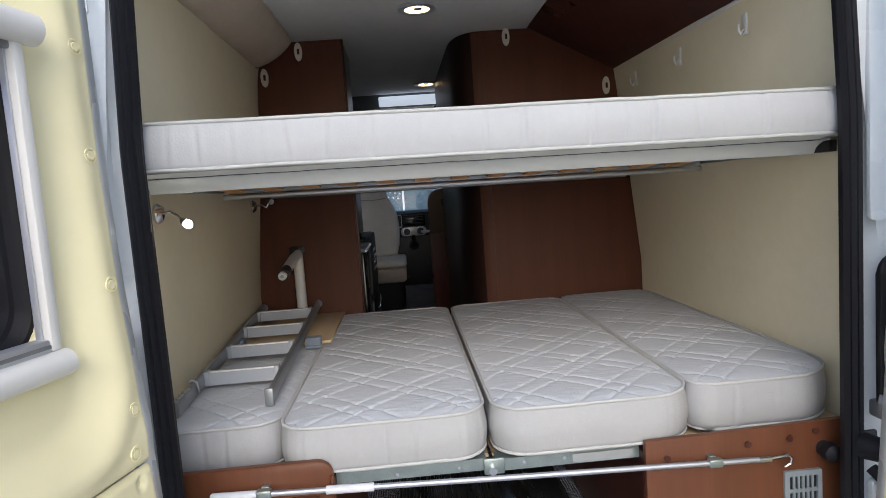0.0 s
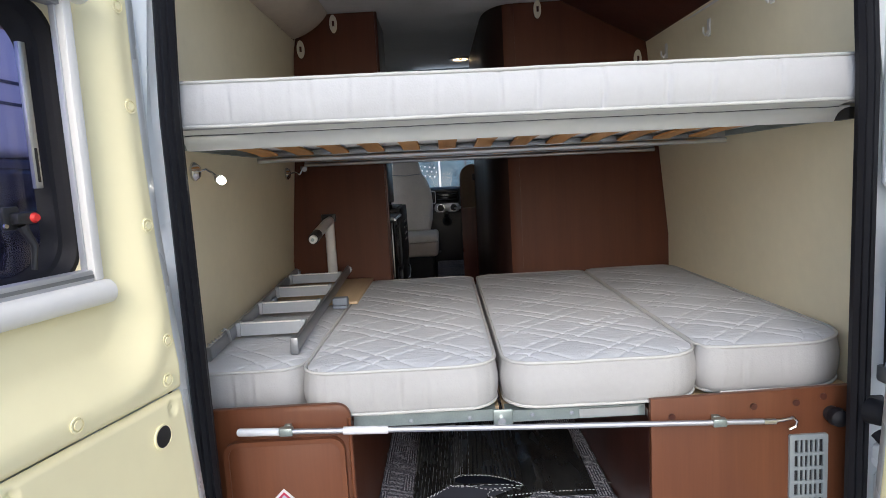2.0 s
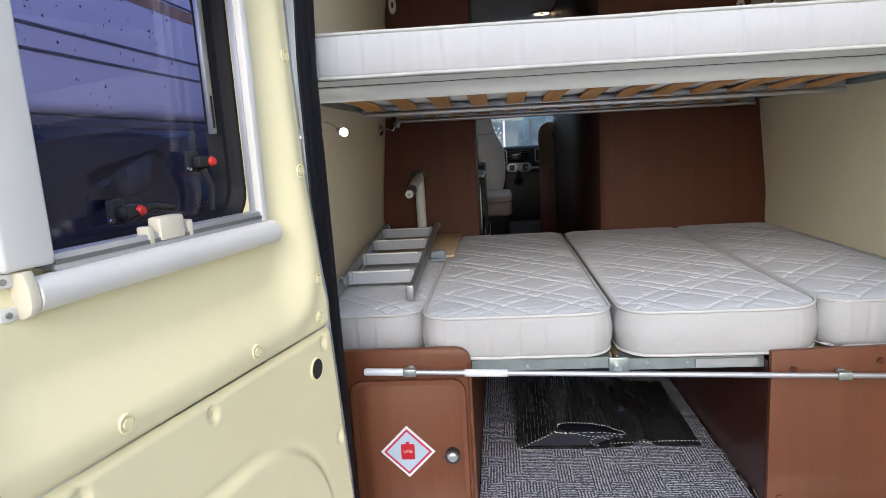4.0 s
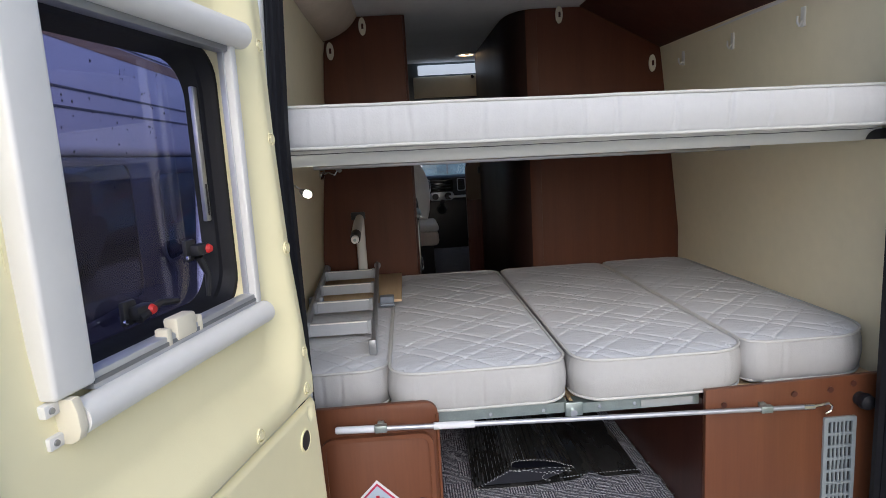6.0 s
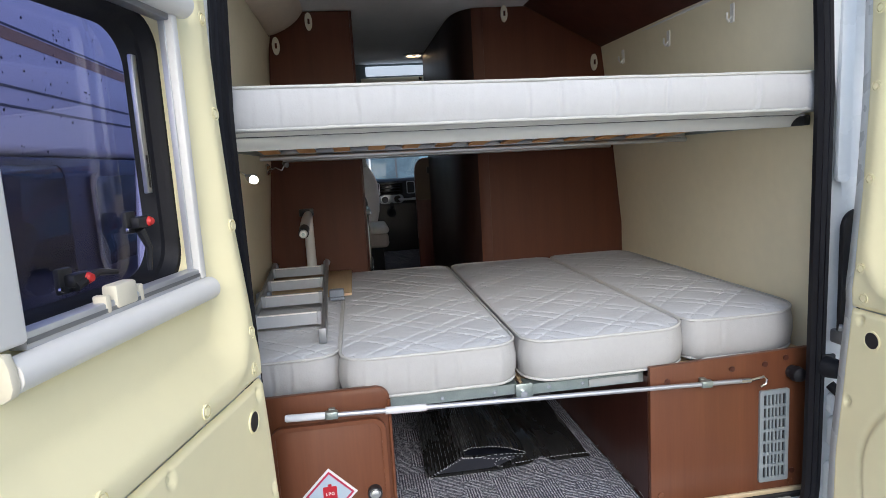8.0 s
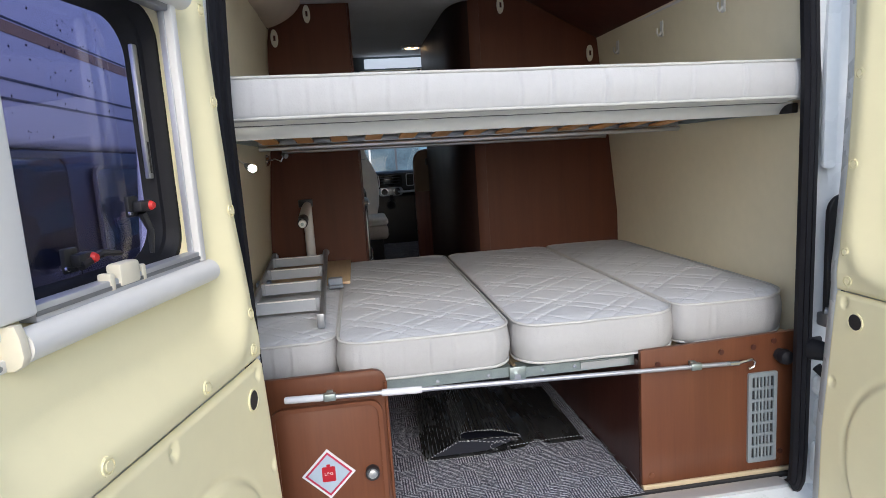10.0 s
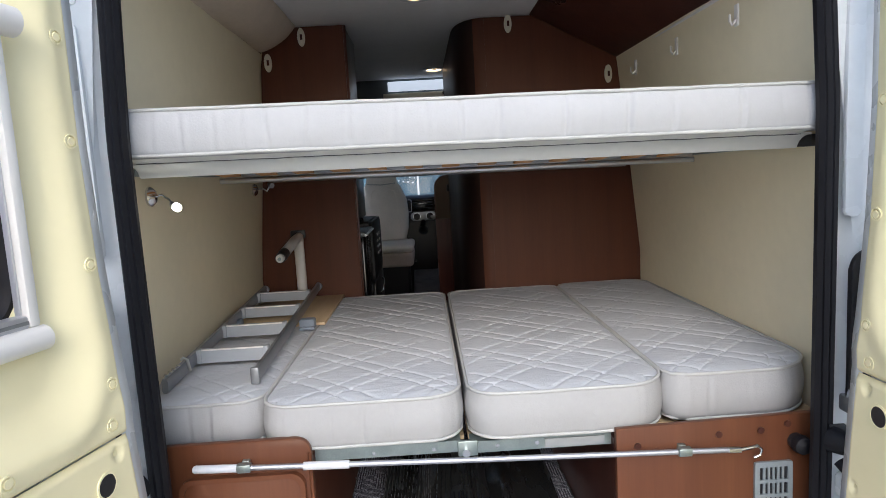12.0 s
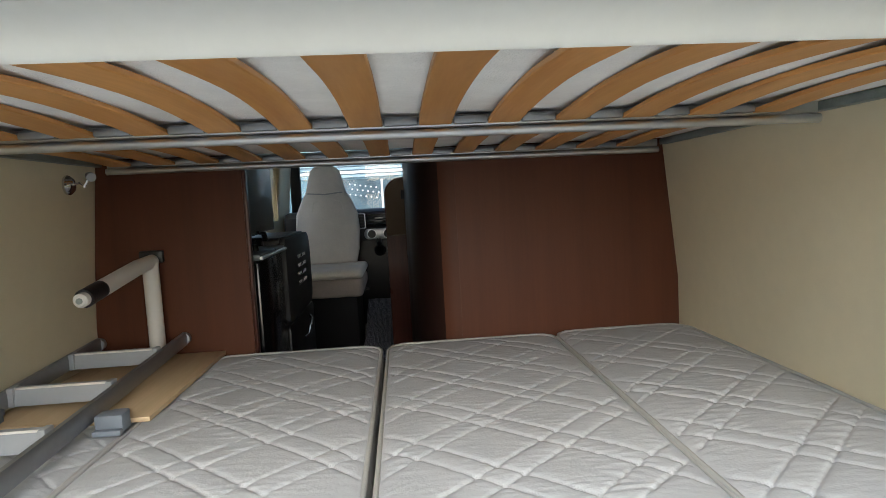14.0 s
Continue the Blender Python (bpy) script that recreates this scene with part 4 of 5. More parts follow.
def rear_door(side, m, label, free):
    d = thing("rear_door", tuple(m @ Vector((0.35, -0.05, 0.45))), label, "van door", "rear doors")

    def grid(z0, z1, hole):
        zs = np.linspace(z0, z1, int((z1 - z0) / 0.0048))
        ts = np.linspace(0, 1, 165)
        bm = bmesh.new()
        g = []
        for z in zs:
            e = edge_u(z)
            row = []
            for t in ts:
                u = e + (free - e) * t
                lip = min(u - e, free - u, z - z0, z1 - z)
                w = panel_w(u, z) - 0.011 * (1 - smooth_in(lip, -0.001, 0.010))
                row.append(bm.verts.new((u, w, z)))
            g.append(row)
        for a, b in zip(g, g[1:]):
            for k in range(len(ts) - 1):
                c = (a[k].co + b[k + 1].co) / 2
                if hole and round_rect(c.x, c.z, 0.110, 0.616, 1.420, 1.914, 0.05) > 0:
                    continue
                bm.faces.new((a[k], a[k + 1], b[k + 1], b[k]))
        return bm

    part("upper_panel", grid(SEAM + 0.0015, 2.28, side < 0), PANEL, d, "cream moulded inner door panel", smooth=80, m=m)
    part("lower_panel", grid(0.48, SEAM - 0.0015, False), PANEL, d, "cream moulded lower door panel", smooth=80, m=m)
    # painted shell behind the panels, in four pieces round the window
    for n_, a in (("shell_side", (-0.048, 0.12, -0.115, -0.068, 0.42, 1.36)), ("shell_side", (0.62, free + 0.03, -0.14, -0.085, 0.42, 2.33)),
                  ("shell_low", (0.121, 0.619, -0.13, -0.085, 0.42, 1.40)), ("shell_top", (0.121, 0.619, -0.16, -0.088, 1.93, 2.33))):
        part(n_, B(*a, bevel=0.008), PAINT, d, "white painted door shell", m=m)
    part("shell_hinge_side", P([(-0.048, 1.361), (0.12, 1.361), (0.12, 2.33), (-0.075, 2.33)], -0.135, -0.088, bevel=0.006), PAINT, d, "white painted door shell", m=m)
    if side > 0:
        part("shell_middle", B(0.121, 0.619, -0.135, -0.088, 1.402, 1.928, bevel=0.008), PAINT, d, "white painted door shell", m=m)
    flange = sheet(np.linspace(0.44, 2.3, 60), range(4), lambda z, k: (edge_u(z) + (-0.042, -0.035, -0.006, 0.010)[k], base_w(z) + (-0.045, -0.022, -0.014, -0.012)[k], z))
    part("flange", flange, PAINT, d, "white painted door edge", smooth=60, m=m)
    # studs
    for u, z in ((0.010, 1.738), (0.013, 1.516), (0.019, 1.294), (0.036, 1.222), (0.253, 1.224), (0.528, 1.226), (0.700, 1.224), (0.006, 1.92)):
        w = panel_w(u, z)
        st = part("stud", C((u, w - 0.004, z), 0.0092, 0.0072, (0, 1, 0), 20, 0.0018), PANEL, d, m=m)
        ring = ring_plate([(u + 0.0134 * math.cos(a), z + 0.0134 * math.sin(a)) for a in np.linspace(0, 2 * math.pi, 21)[:-1]], [(u + 0.0108 * math.cos(a), z + 0.0108 * math.sin(a)) for a in np.linspace(0, 2 * math.pi, 21)[:-1]], w - 0.004, w + 0.0026)
        part("stud_rim", ring, PANEL, st, m=m)
    for u, z in DENTS:
        w = panel_w(u, z)
        part("screw_cap", C((u, w - 0.002, z), 0.0055, 0.0032, (0, 1, 0), 14, 0.001), PANEL, d, m=m)
    w = panel_w(0.066, 1.122)
    hole = part("access_hole", C((0.066, w - 0.006, 1.122), 0.0205, 0.0078, (0, 1, 0), 28), BLACK, d, "black round access hole", m=m)
    ring = ring_plate([(0.066 + 0.0235 * math.cos(a), 1.122 + 0.0245 * math.sin(a)) for a in np.linspace(0, 2 * math.pi, 33)[:-1]], [(0.066 + 0.0200 * math.cos(a), 1.122 + 0.0205 * math.sin(a)) for a in np.linspace(0, 2 * math.pi, 33)[:-1]], w - 0.002, w + 0.003)
    part("hole_rim", ring, PANEL, hole, m=m)
    return d


DL = door_matrix(-0.700, -0.300, -0.235, -0.972, -1)
DR = door_matrix(0.748, -0.232, 0.02, -0.9998, 1)
left_door = rear_door(-1, DL, "open rear door with cream inner panel and a tinted window", 0.755)
right_door = rear_door(1, DR, "open rear door with cream moulded inner panel", 0.755)

# window in the open door: black rubber frame, tinted pane, catches, stay, blind cassette
win = thing("door_window", tuple(DL @ Vector((0.36, -0.09, 1.45))), "tinted hinged window with black rubber frame and a white blind cassette", "window")
reveal = ring_plate(rounded(0.100, 0.625, 1.410, 1.925, 0.03), rounded(0.121, 0.604, 1.432, 1.900, 0.06), -0.086, -0.060)
part("reveal", reveal, PANEL, win, "cream window reveal", m=DL)


def funnel(stages):
    """A band of rubber that leads inwards through rounded outlines at given depths."""
    bm = bmesh.new()
    rows = [[bm.verts.new((u, w, z)) for u, z in rounded(*o, r, 8)] for o, r, w in stages]
    n = len(rows[0])
    for p, q in zip(rows, rows[1:]):
        for k in range(n):
            bm.faces.new((p[k], p[(k + 1) % n], q[(k + 1) % n], q[k]))
    return bm


part("rubber_lip", funnel([((0.112, 0.612, 1.424, 1.908), 0.060, -0.084), ((0.120, 0.606, 1.430, 1.902), 0.062, -0.0775), ((0.126, 0.602, 1.436, 1.896), 0.062, -0.079), ((0.130, 0.600, 1.440, 1.892), 0.062, -0.088)]), RUBBER, win, "black rubber lip", m=DL)
part("rubber_frame", funnel([((0.130, 0.600, 1.440, 1.892), 0.062, -0.088), ((0.134, 0.597, 1.443, 1.889), 0.064, -0.100), ((0.140, 0.594, 1.446, 1.886), 0.066, -0.103), ((0.146, 0.592, 1.450, 1.880), 0.068, -0.120), ((0.152, 0.590, 1.453, 1.876), 0.068, -0.126)]), RUBBER, win, "black rubber window frame", m=DL)
pane = part("pane", P(rounded(0.128, 0.606, 1.432, 1.900, 0.06), -0.133, -0.127), TINTED, win, "violet tinted acrylic pane", m=DL)
pane.visible_shadow = False
part("stay", B(0.163, 0.177, -0.102, -0.093, 1.594, 1.830, bevel=0.002), ALU, win, "aluminium window stay", m=DL)
part("stay_slot", B(0.1675, 0.1725, -0.0929, -0.0922, 1.604, 1.66), BLACK, win, m=DL)
for u, z, ang in ((0.198, 1.547, 0), (0.369, 1.481, 1)):
    ca = part("catch", B(u - 0.016, u + 0.024, -0.1113, -0.0893, z - 0.010, z + 0.010, bevel=0.005), BLACK, win, "black window catch", m=DL)
    part("button", C((u - 0.006, -0.0893, z), 0.0088, 0.006, (0, 1, 0), 18, 0.003), RED, ca, "red push button", m=DL)
    lever = [(u + 0.02, -0.0933, z - 0.008), (u - 0.03, -0.0913, z + 0.004), (u - 0.075, -0.0913, z - 0.004)] if ang else [(u + 0.012, -0.0973, z - 0.012), (u - 0.004, -0.0943, z - 0.045), (u + 0.002, -0.0943, z - 0.085)]
    part("lever", T(lever, [0.008, 0.006, 0.004], 8), BLACK, ca, m=DL)
    part("catch_plate", B(u + 0.004, u + 0.034, -0.1153, -0.1053, z - 0.018, z + 0.020, bevel=0.004), BLACK, ca, m=DL)
    part("screw", C((u + 0.032, -0.1073, z - 0.010), 0.004, 0.004, (0, 1, 0), 10), CHROME, ca, m=DL)

blind = thing("blind_cassette", tuple(DL @ Vector((0.37, -0.03, 1.39))), "white roller blind cassette framing the door window", "blind")


def cassette_bar(u0, u1, w0, w1, z0, z1, bev):
    return B(u0, u1, w0, w1, z0, z1, bevel=bev, seg=4)


part("roller_housing", T([(0.117, -0.031, 1.412), (0.121, -0.031, 1.412), (0.592, -0.034, 1.410)], [0.016, 0.0210, 0.0210], 20), WHITE, blind, "rounded white roller housing", m=DL)
bm = P([(-0.066, 1.385), (-0.032, 1.385), (-0.021, 1.391), (-0.0165, 1.402), (-0.0180, 1.424), (-0.0230, 1.4395), (-0.066, 1.4395)], 0.593, 0.606, axis="x", bevel=0.002)
part("end_bracket", bm, CREAM, blind, "cream end bracket", m=DL)
part("bracket_ear", B(0.604, 0.626, -0.066, -0.040, 1.385, 1.401, bevel=0.003), WHITE, blind, m=DL)
part("bracket_ear", B(0.604, 0.626, -0.066, -0.040, 1.423, 1.439, bevel=0.003), WHITE, blind, m=DL)
for u, w, z in ((0.617, -0.042, 1.393), (0.617, -0.042, 1.431)):
    part("bracket_screw", C((u, w, z), 0.0045, 0.004, (0, 1, 0), 12, 0.001), GREYALU, blind, m=DL)
part("stile", B(0.122, 0.142, -0.057, -0.033, 1.432, 1.915, bevel=0.004), WHITE, blind, "white upright guide", m=DL)
part("guide_lip", B(0.1425, 0.147, -0.057, -0.046, 1.440, 1.90, bevel=0.001), SILVER, blind, m=DL)
part("stile", B(0.556, 0.620, -0.070, -0.030, 1.4405, 2.02, bevel=0.006, seg=4), WHITE, blind, "wide white upright guide", m=DL)
part("top_rail", T([(0.096, -0.034, 1.922), (0.101, -0.034, 1.922), (0.553, -0.038, 1.924)], [0.018, 0.0245, 0.0245], 20), WHITE, blind, "rounded white top rail", m=DL)
part("top_channel", B(0.140, 0.545, -0.062, -0.038, 1.888, 1.905, bevel=0.003), GREYALU, blind, m=DL)
part("pull_bar", B(0.142, 0.5555, -0.064, -0.036, 1.430, 1.452, bevel=0.003), SILVER, blind, "silver pull bar", m=DL)
part("pull_groove", B(0.143, 0.5555, -0.0358, -0.0345, 1.438, 1.444), GREYALU, blind, m=DL)
ph = part("pull_handle", B(0.339, 0.389, -0.056, -0.031, 1.438, 1.473, bevel=0.005), CREAM, blind, "cream pull handle", m=DL)
for u in (0.319, 0.398):
    part("handle_wing", B(u, u + 0.012, -0.056, -0.034, 1.436, 1.462, bevel=0.003), CREAM, ph, m=DL)

# rain drops on the outside of the pane
rng = random.Random(5)
bm = bmesh.new()
for k in range(130):
    u, z = rng.uniform(0.20, 0.57), 1.48 + 0.37 * rng.random() ** 0.6
    r = rng.uniform(0.0008, 0.0021)
    res = bmesh.ops.create_icosphere(bm, subdivisions=1, radius=r)
    bmesh.ops.transform(bm, matrix=Matrix.Translation((u, -0.1338, z)) @ Matrix.Diagonal((0.9, 0.5, 1.3, 1)), verts=res["verts"])
drops = part("rain_drops", bm, mat("water_drop", (0.05, 0.05, 0.08), 0.1, 0, 0.05, 3), win, "dark rain drops", m=DL)
drops["kind"] = "stuff"

# ---- things on the lower bed ----
ladder = thing("bunk_ladder", (-0.74, 0.75, 1.105), "grey aluminium bunk ladder lying on the mattress", "ladder")


def stile_bm(x0, x1, y0, y1):
    bm = bmesh.new()
    prof = [(-0.005, -0.020), (0.005, -0.020), (0.009, -0.012), (0.009, 0.012), (0.005, 0.019), (-0.005, 0.019), (-0.008, 0.012), (-0.008, -0.012)]
    rows = []
    for s in np.linspace(0, 1, 8):
        x, y = x0 + (x1 - x0) * s, y0 + (y1 - y0) * s
        z = 1.133 + 0.030 * s
        rows.append([bm.verts.new((x + a, y, z + b)) for a, b in prof])
    for a, b in zip(rows, rows[1:]):
        for k in range(8):
            bm.faces.new((a[k], a[(k + 1) % 8], b[(k + 1) % 8], b[k]))
    bm.faces.new(rows[0][::-1]), bm.faces.new(rows[-1])
    return bm


part("stile", stile_bm(-0.602, -0.642, 0.205, 1.415), GREYALU, ladder, "grey metal side rail")
part("stile", stile_bm(-0.828, -0.890, 0.150, 1.415), GREYALU, ladder, "grey metal side rail")
part("end_cap", B(-0.616, -0.592, 0.190, 0.206, 1.109, 1.156, bevel=0.004), GREYALU, ladder, "grey end cap")
for x in (-0.641, -0.888):
    part("end_plug", T([(x, 1.405, 1.163), (x, 1.420, 1.163), (x, 1.426, 1.163)], [0.0165, 0.0165, 0.012], 14), LADDERWHITE, ladder, "pale plastic end plug")
for y in (0.400, 0.680, 0.950, 1.225):
    s = (y - 0.2) / 1.215
    xl, xr = -0.830 - 0.060 * s + 0.010, -0.602 - 0.040 * s - 0.009
    z = 1.135 + 0.030 * s
    rg = part("rung", P([(y - 0.012, z - 0.019), (y - 0.004, z + 0.020), (y + 0.014, z + 0.020), (y + 0.014, z + 0.016), (y - 0.0005, z + 0.016), (y - 0.008, z - 0.019)], xl, xr, axis="x"), LADDERWHITE, ladder, "pale grey channel rung")
    part("rung_lip", B(xl, xr, y - 0.006, y - 0.003, z + 0.0165, z + 0.0215, bevel=0.001), WHITE, rg, "white worn rung edge")
    for x in (xl, xr - 0.010):
        part("rung_shoe", B(x - 0.003, x + 0.011, y - 0.015, y + 0.016, z - 0.021, z + 0.023, bevel=0.003), LADDERWHITE, rg)
part("strap", T([(-0.842, 0.30, 1.160), (-0.835, 0.30, 1.166), (-0.825, 0.302, 1.160), (-0.820, 0.304, 1.125)], 0.004, 8), ALU, ladder, "wire clip round the side rail")
for y in (0.175, 0.20, 0.225, 0.255):
    part("bolt", C((-0.834, y, 1.151), 0.006, 0.007, (0.3, 0, 1), 10), CHROME, ladder)

board = part("bed_board", B(-0.880, -0.522, 0.848, 1.405, 1.1085, 1.1195, bevel=0.0015), PLY)
tagged(board, "raw birch plywood board lying on the mattress", "board")
foot = thing("ladder_foot", (-0.577, 0.81, 1.105), "blue-grey plastic ladder clip on the mattress edge", "clip")
part("block", B(-0.608, -0.551, 0.792, 0.832, 1.108, 1.146, bevel=0.006), BLUEGREY, foot)
part("jaw", B(-0.606, -0.549, 0.775, 0.7915, 1.108, 1.120, bevel=0.004), BLUEGREY, foot)
part("rib", B(-0.594, -0.560, 0.8325, 0.850, 1.126, 1.142, bevel=0.004), BLUEGREY, foot)
foot2 = copy_thing(foot, pose(-0.865, 0.87, 1.105))

arm = thing("padded_rail", (-0.70, 1.40, 1.105), "white padded right-angled rail in front of the cherry panel", "rail")
part("post", T([(-0.710, 1.385, 1.106), (-0.710, 1.385, 1.40)], 0.0225, 18), WHITE, arm)
part("arm", T([(-0.710, 1.400, 1.402), (-0.709, 1.30, 1.395), (-0.704, 1.07, 1.367)], [0.020, 0.0215, 0.0215], 18), WHITE, arm)
part("sleeve", T([(-0.704, 1.072, 1.367), (-0.702, 0.99, 1.357)], 0.0218, 18), BLACK, arm, "black rubber sleeve")
part("end_cap", T([(-0.702, 0.991, 1.357), (-0.702, 0.974, 1.355), (-0.702, 0.970, 1.355)], [0.0165, 0.0165, 0.012], 18), WHITE, arm)
part("cap_screw", C((-0.702, 0.967, 1.355), 0.007, 0.004, (0, 1, 0), 12), ZINC, arm, "small steel screw")
part("socket", B(-0.752, -0.684, 1.412, 1.430, 1.395, 1.432, bevel=0.004), BLACK, arm)

# reading lamps
def reading_lamp(y, lit):
    x = -wall_x(1.63) + 0.002
    lamp = thing("reading_lamp", (x, y, 1.63), "small chrome reading lamp on the cream wall, " + ("lit" if lit else "switched off"), "wall lamp", "reading lamps")
    part("base", T([(x, y, 1.63), (x + 0.006, y, 1.63), (x + 0.016, y, 1.63), (x + 0.02, y, 1.63)], [0.027, 0.027, 0.018, 0.004], 20), CHROME, lamp)
    tip = (x + 0.105, y - 0.10, 1.605) if lit else (x + 0.09, y - 0.06, 1.648)
    part("neck", T([(x + 0.018, y, 1.63), (x + 0.045, y - 0.02, 1.634), (x + 0.075, y - 0.06, 1.622), tip], 0.0035, 8), CHROME, lamp)
    part("head", T([(tip[0] - 0.010, tip[1] + 0.010, tip[2] + 0.006), tip, (tip[0] + 0.010, tip[1] - 0.012, tip[2] - 0.004)], [0.005, 0.011, 0.012], 14), GREYALU, lamp)
    if lit:
        bm = bmesh.new()
        bmesh.ops.create_icosphere(bm, subdivisions=2, radius=0.0105, matrix=Matrix.Translation((tip[0] + 0.014, tip[1] - 0.014, tip[2] - 0.006)))
        part("bulb", bm, LEDGLOW, lamp, "glowing white LED bulb")


reading_lamp(0.27, True)
reading_lamp(1.285, False)

# coat hooks on the wall
for y in (1.198, 0.788, 0.375):
    z = 2.052
    x = wall_x(z) - 0.002 - 0.012 * y / 1.43
    h = thing("coat_hook", (x, y, z), "small white plastic double coat hook", "hook", "coat hooks")
    part("plate", B(x - 0.006, x + 0.001, y - 0.011, y + 0.011, z - 0.030, z + 0.032, bevel=0.003), WHITE, h)
    part("prong", T([(x - 0.004, y, z - 0.012), (x - 0.016, y, z - 0.026), (x - 0.025, y - 0.004, z - 0.016), (x - 0.027, y - 0.008, z + 0.002)], [0.005, 0.004, 0.0035, 0.003], 8), WHITE, h)

# ---- rolled insulating mats on the floor ----
mats = thing("insulating_mats", (0.0, 0.6, FLOOR), "folded black foil window mats with white stitched edges", "mats")
def flap_point(x, y):
    f = (x + 0.318) / 0.133
    low = 0.012 + 0.040 * smooth_in(y, 0.32, 0.74)
    return (x + 0.03 * (y - 0.3), y, FLOOR + low + (0.076 - low) * f ** 1.1 + 0.0042 * math.sin(f * 2 * math.pi * 11) + 0.002 * noise.noise((x * 9, y * 11, 3)))


part("ribbed_flap", sheet(np.linspace(-0.318, -0.185, 120), np.linspace(0.315, 0.745, 14), flap_point), FOIL, mats, smooth=60)


# Broken pale lines that paint the shine on the foil's rib crests.
RIB_GLINT = mat("pale_rib_glint", (0.34, 0.35, 0.35), 0.35, 0.4, 0.3, 30)
rng = random.Random(9)
bm = bmesh.new()
for k in range(11):
    x = -0.318 + 0.133 * (k + 0.25) / 11
    y = 0.32
    while y < 0.73:
        run = rng.uniform(0.008, 0.05)
        a, b = flap_point(x, y), flap_point(x, min(0.742, y + run))
        tube(bm, [(a[0], a[1], a[2] + 0.0004), (b[0], b[1], b[2] + 0.0004)], 0.0007, 4)
        y += run + rng.uniform(0.004, 0.05)
part("rib_glints", bm, RIB_GLINT, mats, "pale dashes painted as glints on the ribs")["kind"] = "stuff"


def fold(t, y):
    pts = [(-0.188, 0.088), (-0.182, 0.106), (-0.155, 0.119), (-0.09, 0.120), (-0.03, 0.111), (0.015, 0.092), (0.030, 0.070), (0.020, 0.062), (-0.03, 0.066), (-0.10, 0.074), (-0.165, 0.078), (-0.188, 0.088)]
    k = min(len(pts) - 2, int(t))
    f = t - k
    x = pts[k][0] + (pts[k + 1][0] - pts[k][0]) * f
    z = 0.73 * (pts[k][1] + (pts[k + 1][1] - pts[k][1]) * f)
    return (x + 0.02 * (y - 0.3) + 0.006 * noise.noise((y * 6, t, 2)), y + 0.012 * math.sin(t), FLOOR + z + 0.004 * noise.noise((x * 14, y * 8, 7)) + 0.0022 * math.sin(x * 480) * (1 if t < 5 else 0))
part("folded_mat", sheet(np.linspace(0, 10.999, 150), np.linspace(0.335, 0.745, 16), fold), FOIL, mats, smooth=70)
part("fold_lining", sheet(np.linspace(0.2, 10.8, 50), (0.345, 0.40), lambda t, y: (fold(t, y)[0] * 0.97 - 0.002, y, FLOOR + (fold(t, y)[2] - FLOOR - 0.06) * 0.90 + 0.06)), NAVY, mats, "navy cloth lining", smooth=70)
# The same painted glints over the roll's shoulder.
bm = bmesh.new()
for t in (0.75, 1.0, 1.25, 1.5, 1.75, 2.0, 2.3):
    y = 0.34
    while y < 0.72:
        run = rng.uniform(0.006, 0.06)
        a, b = fold(t, y), fold(t, min(0.74, y + run))
        tube(bm, [(a[0], a[1], a[2] + 0.0006), (b[0], b[1], b[2] + 0.0006)], 0.0007, 4)
        y += run + rng.uniform(0.004, 0.03)
part("rib_glints", bm, RIB_GLINT, mats, "pale dashes painted as glints on the ribs")["kind"] = "stuff"
bm = sheet(np.linspace(-0.305, 0.262, 60), np.linspace(0.325, 0.84, 20), lambda x, y: (x + 0.01 * (y - 0.3), y + 0.01 * math.sin(9 * x), FLOOR + 0.005 + (0.003 + 0.020 * math.exp(-((x - 0.09) / 0.03) ** 2)) * (1 + noise.noise((x * 6, y * 5, 3)))))
part("flat_mat", bm, FOIL, mats, smooth=70)
part("wedge_lining", P([(-0.292, FLOOR + 0.011), (-0.190, FLOOR + 0.060), (-0.13, FLOOR + 0.054), (-0.03, FLOOR + 0.046), (0.0, FLOOR + 0.036), (-0.06, FLOOR + 0.016), (-0.10, FLOOR + 0.010)], 0.336, 0.40), NAVY, mats, "navy cloth lining")
edge_paths = [[(-0.19 + 0.21 * f, 0.326, FLOOR + 0.060 - 0.020 * f + 0.004 * math.sin(9 * f)) for f in np.linspace(0, 1, 30)],
              [(x, 0.318 + 0.01 * math.sin(9 * x), FLOOR + 0.011) for x in np.linspace(-0.30, -0.10, 34)],
              [(flap_point(x, 0.314)[0], 0.312, flap_point(x, 0.314)[2] - 0.002) for x in np.linspace(-0.31, -0.19, 24)],
              [(x, 0.319 + 0.01 * math.sin(9 * x), FLOOR + 0.0256) for x in np.linspace(-0.02, 0.262, 50)],
              [fold(t, 0.330) for t in np.linspace(0.5, 6.0, 70)], [fold(t, 0.330) for t in np.linspace(6.4, 10.9, 30)],
              [(-0.05 + 0.03 * math.cos(a), 0.322, FLOOR + 0.030 + 0.013 * math.sin(a)) for a in np.linspace(0.5, 4.6, 18)]]
for path in edge_paths:
    for a in range(0, len(path) - 1, 2):
        part("stitch", T([path[a], path[a + 1]], 0.0012, 5), THREAD, mats)

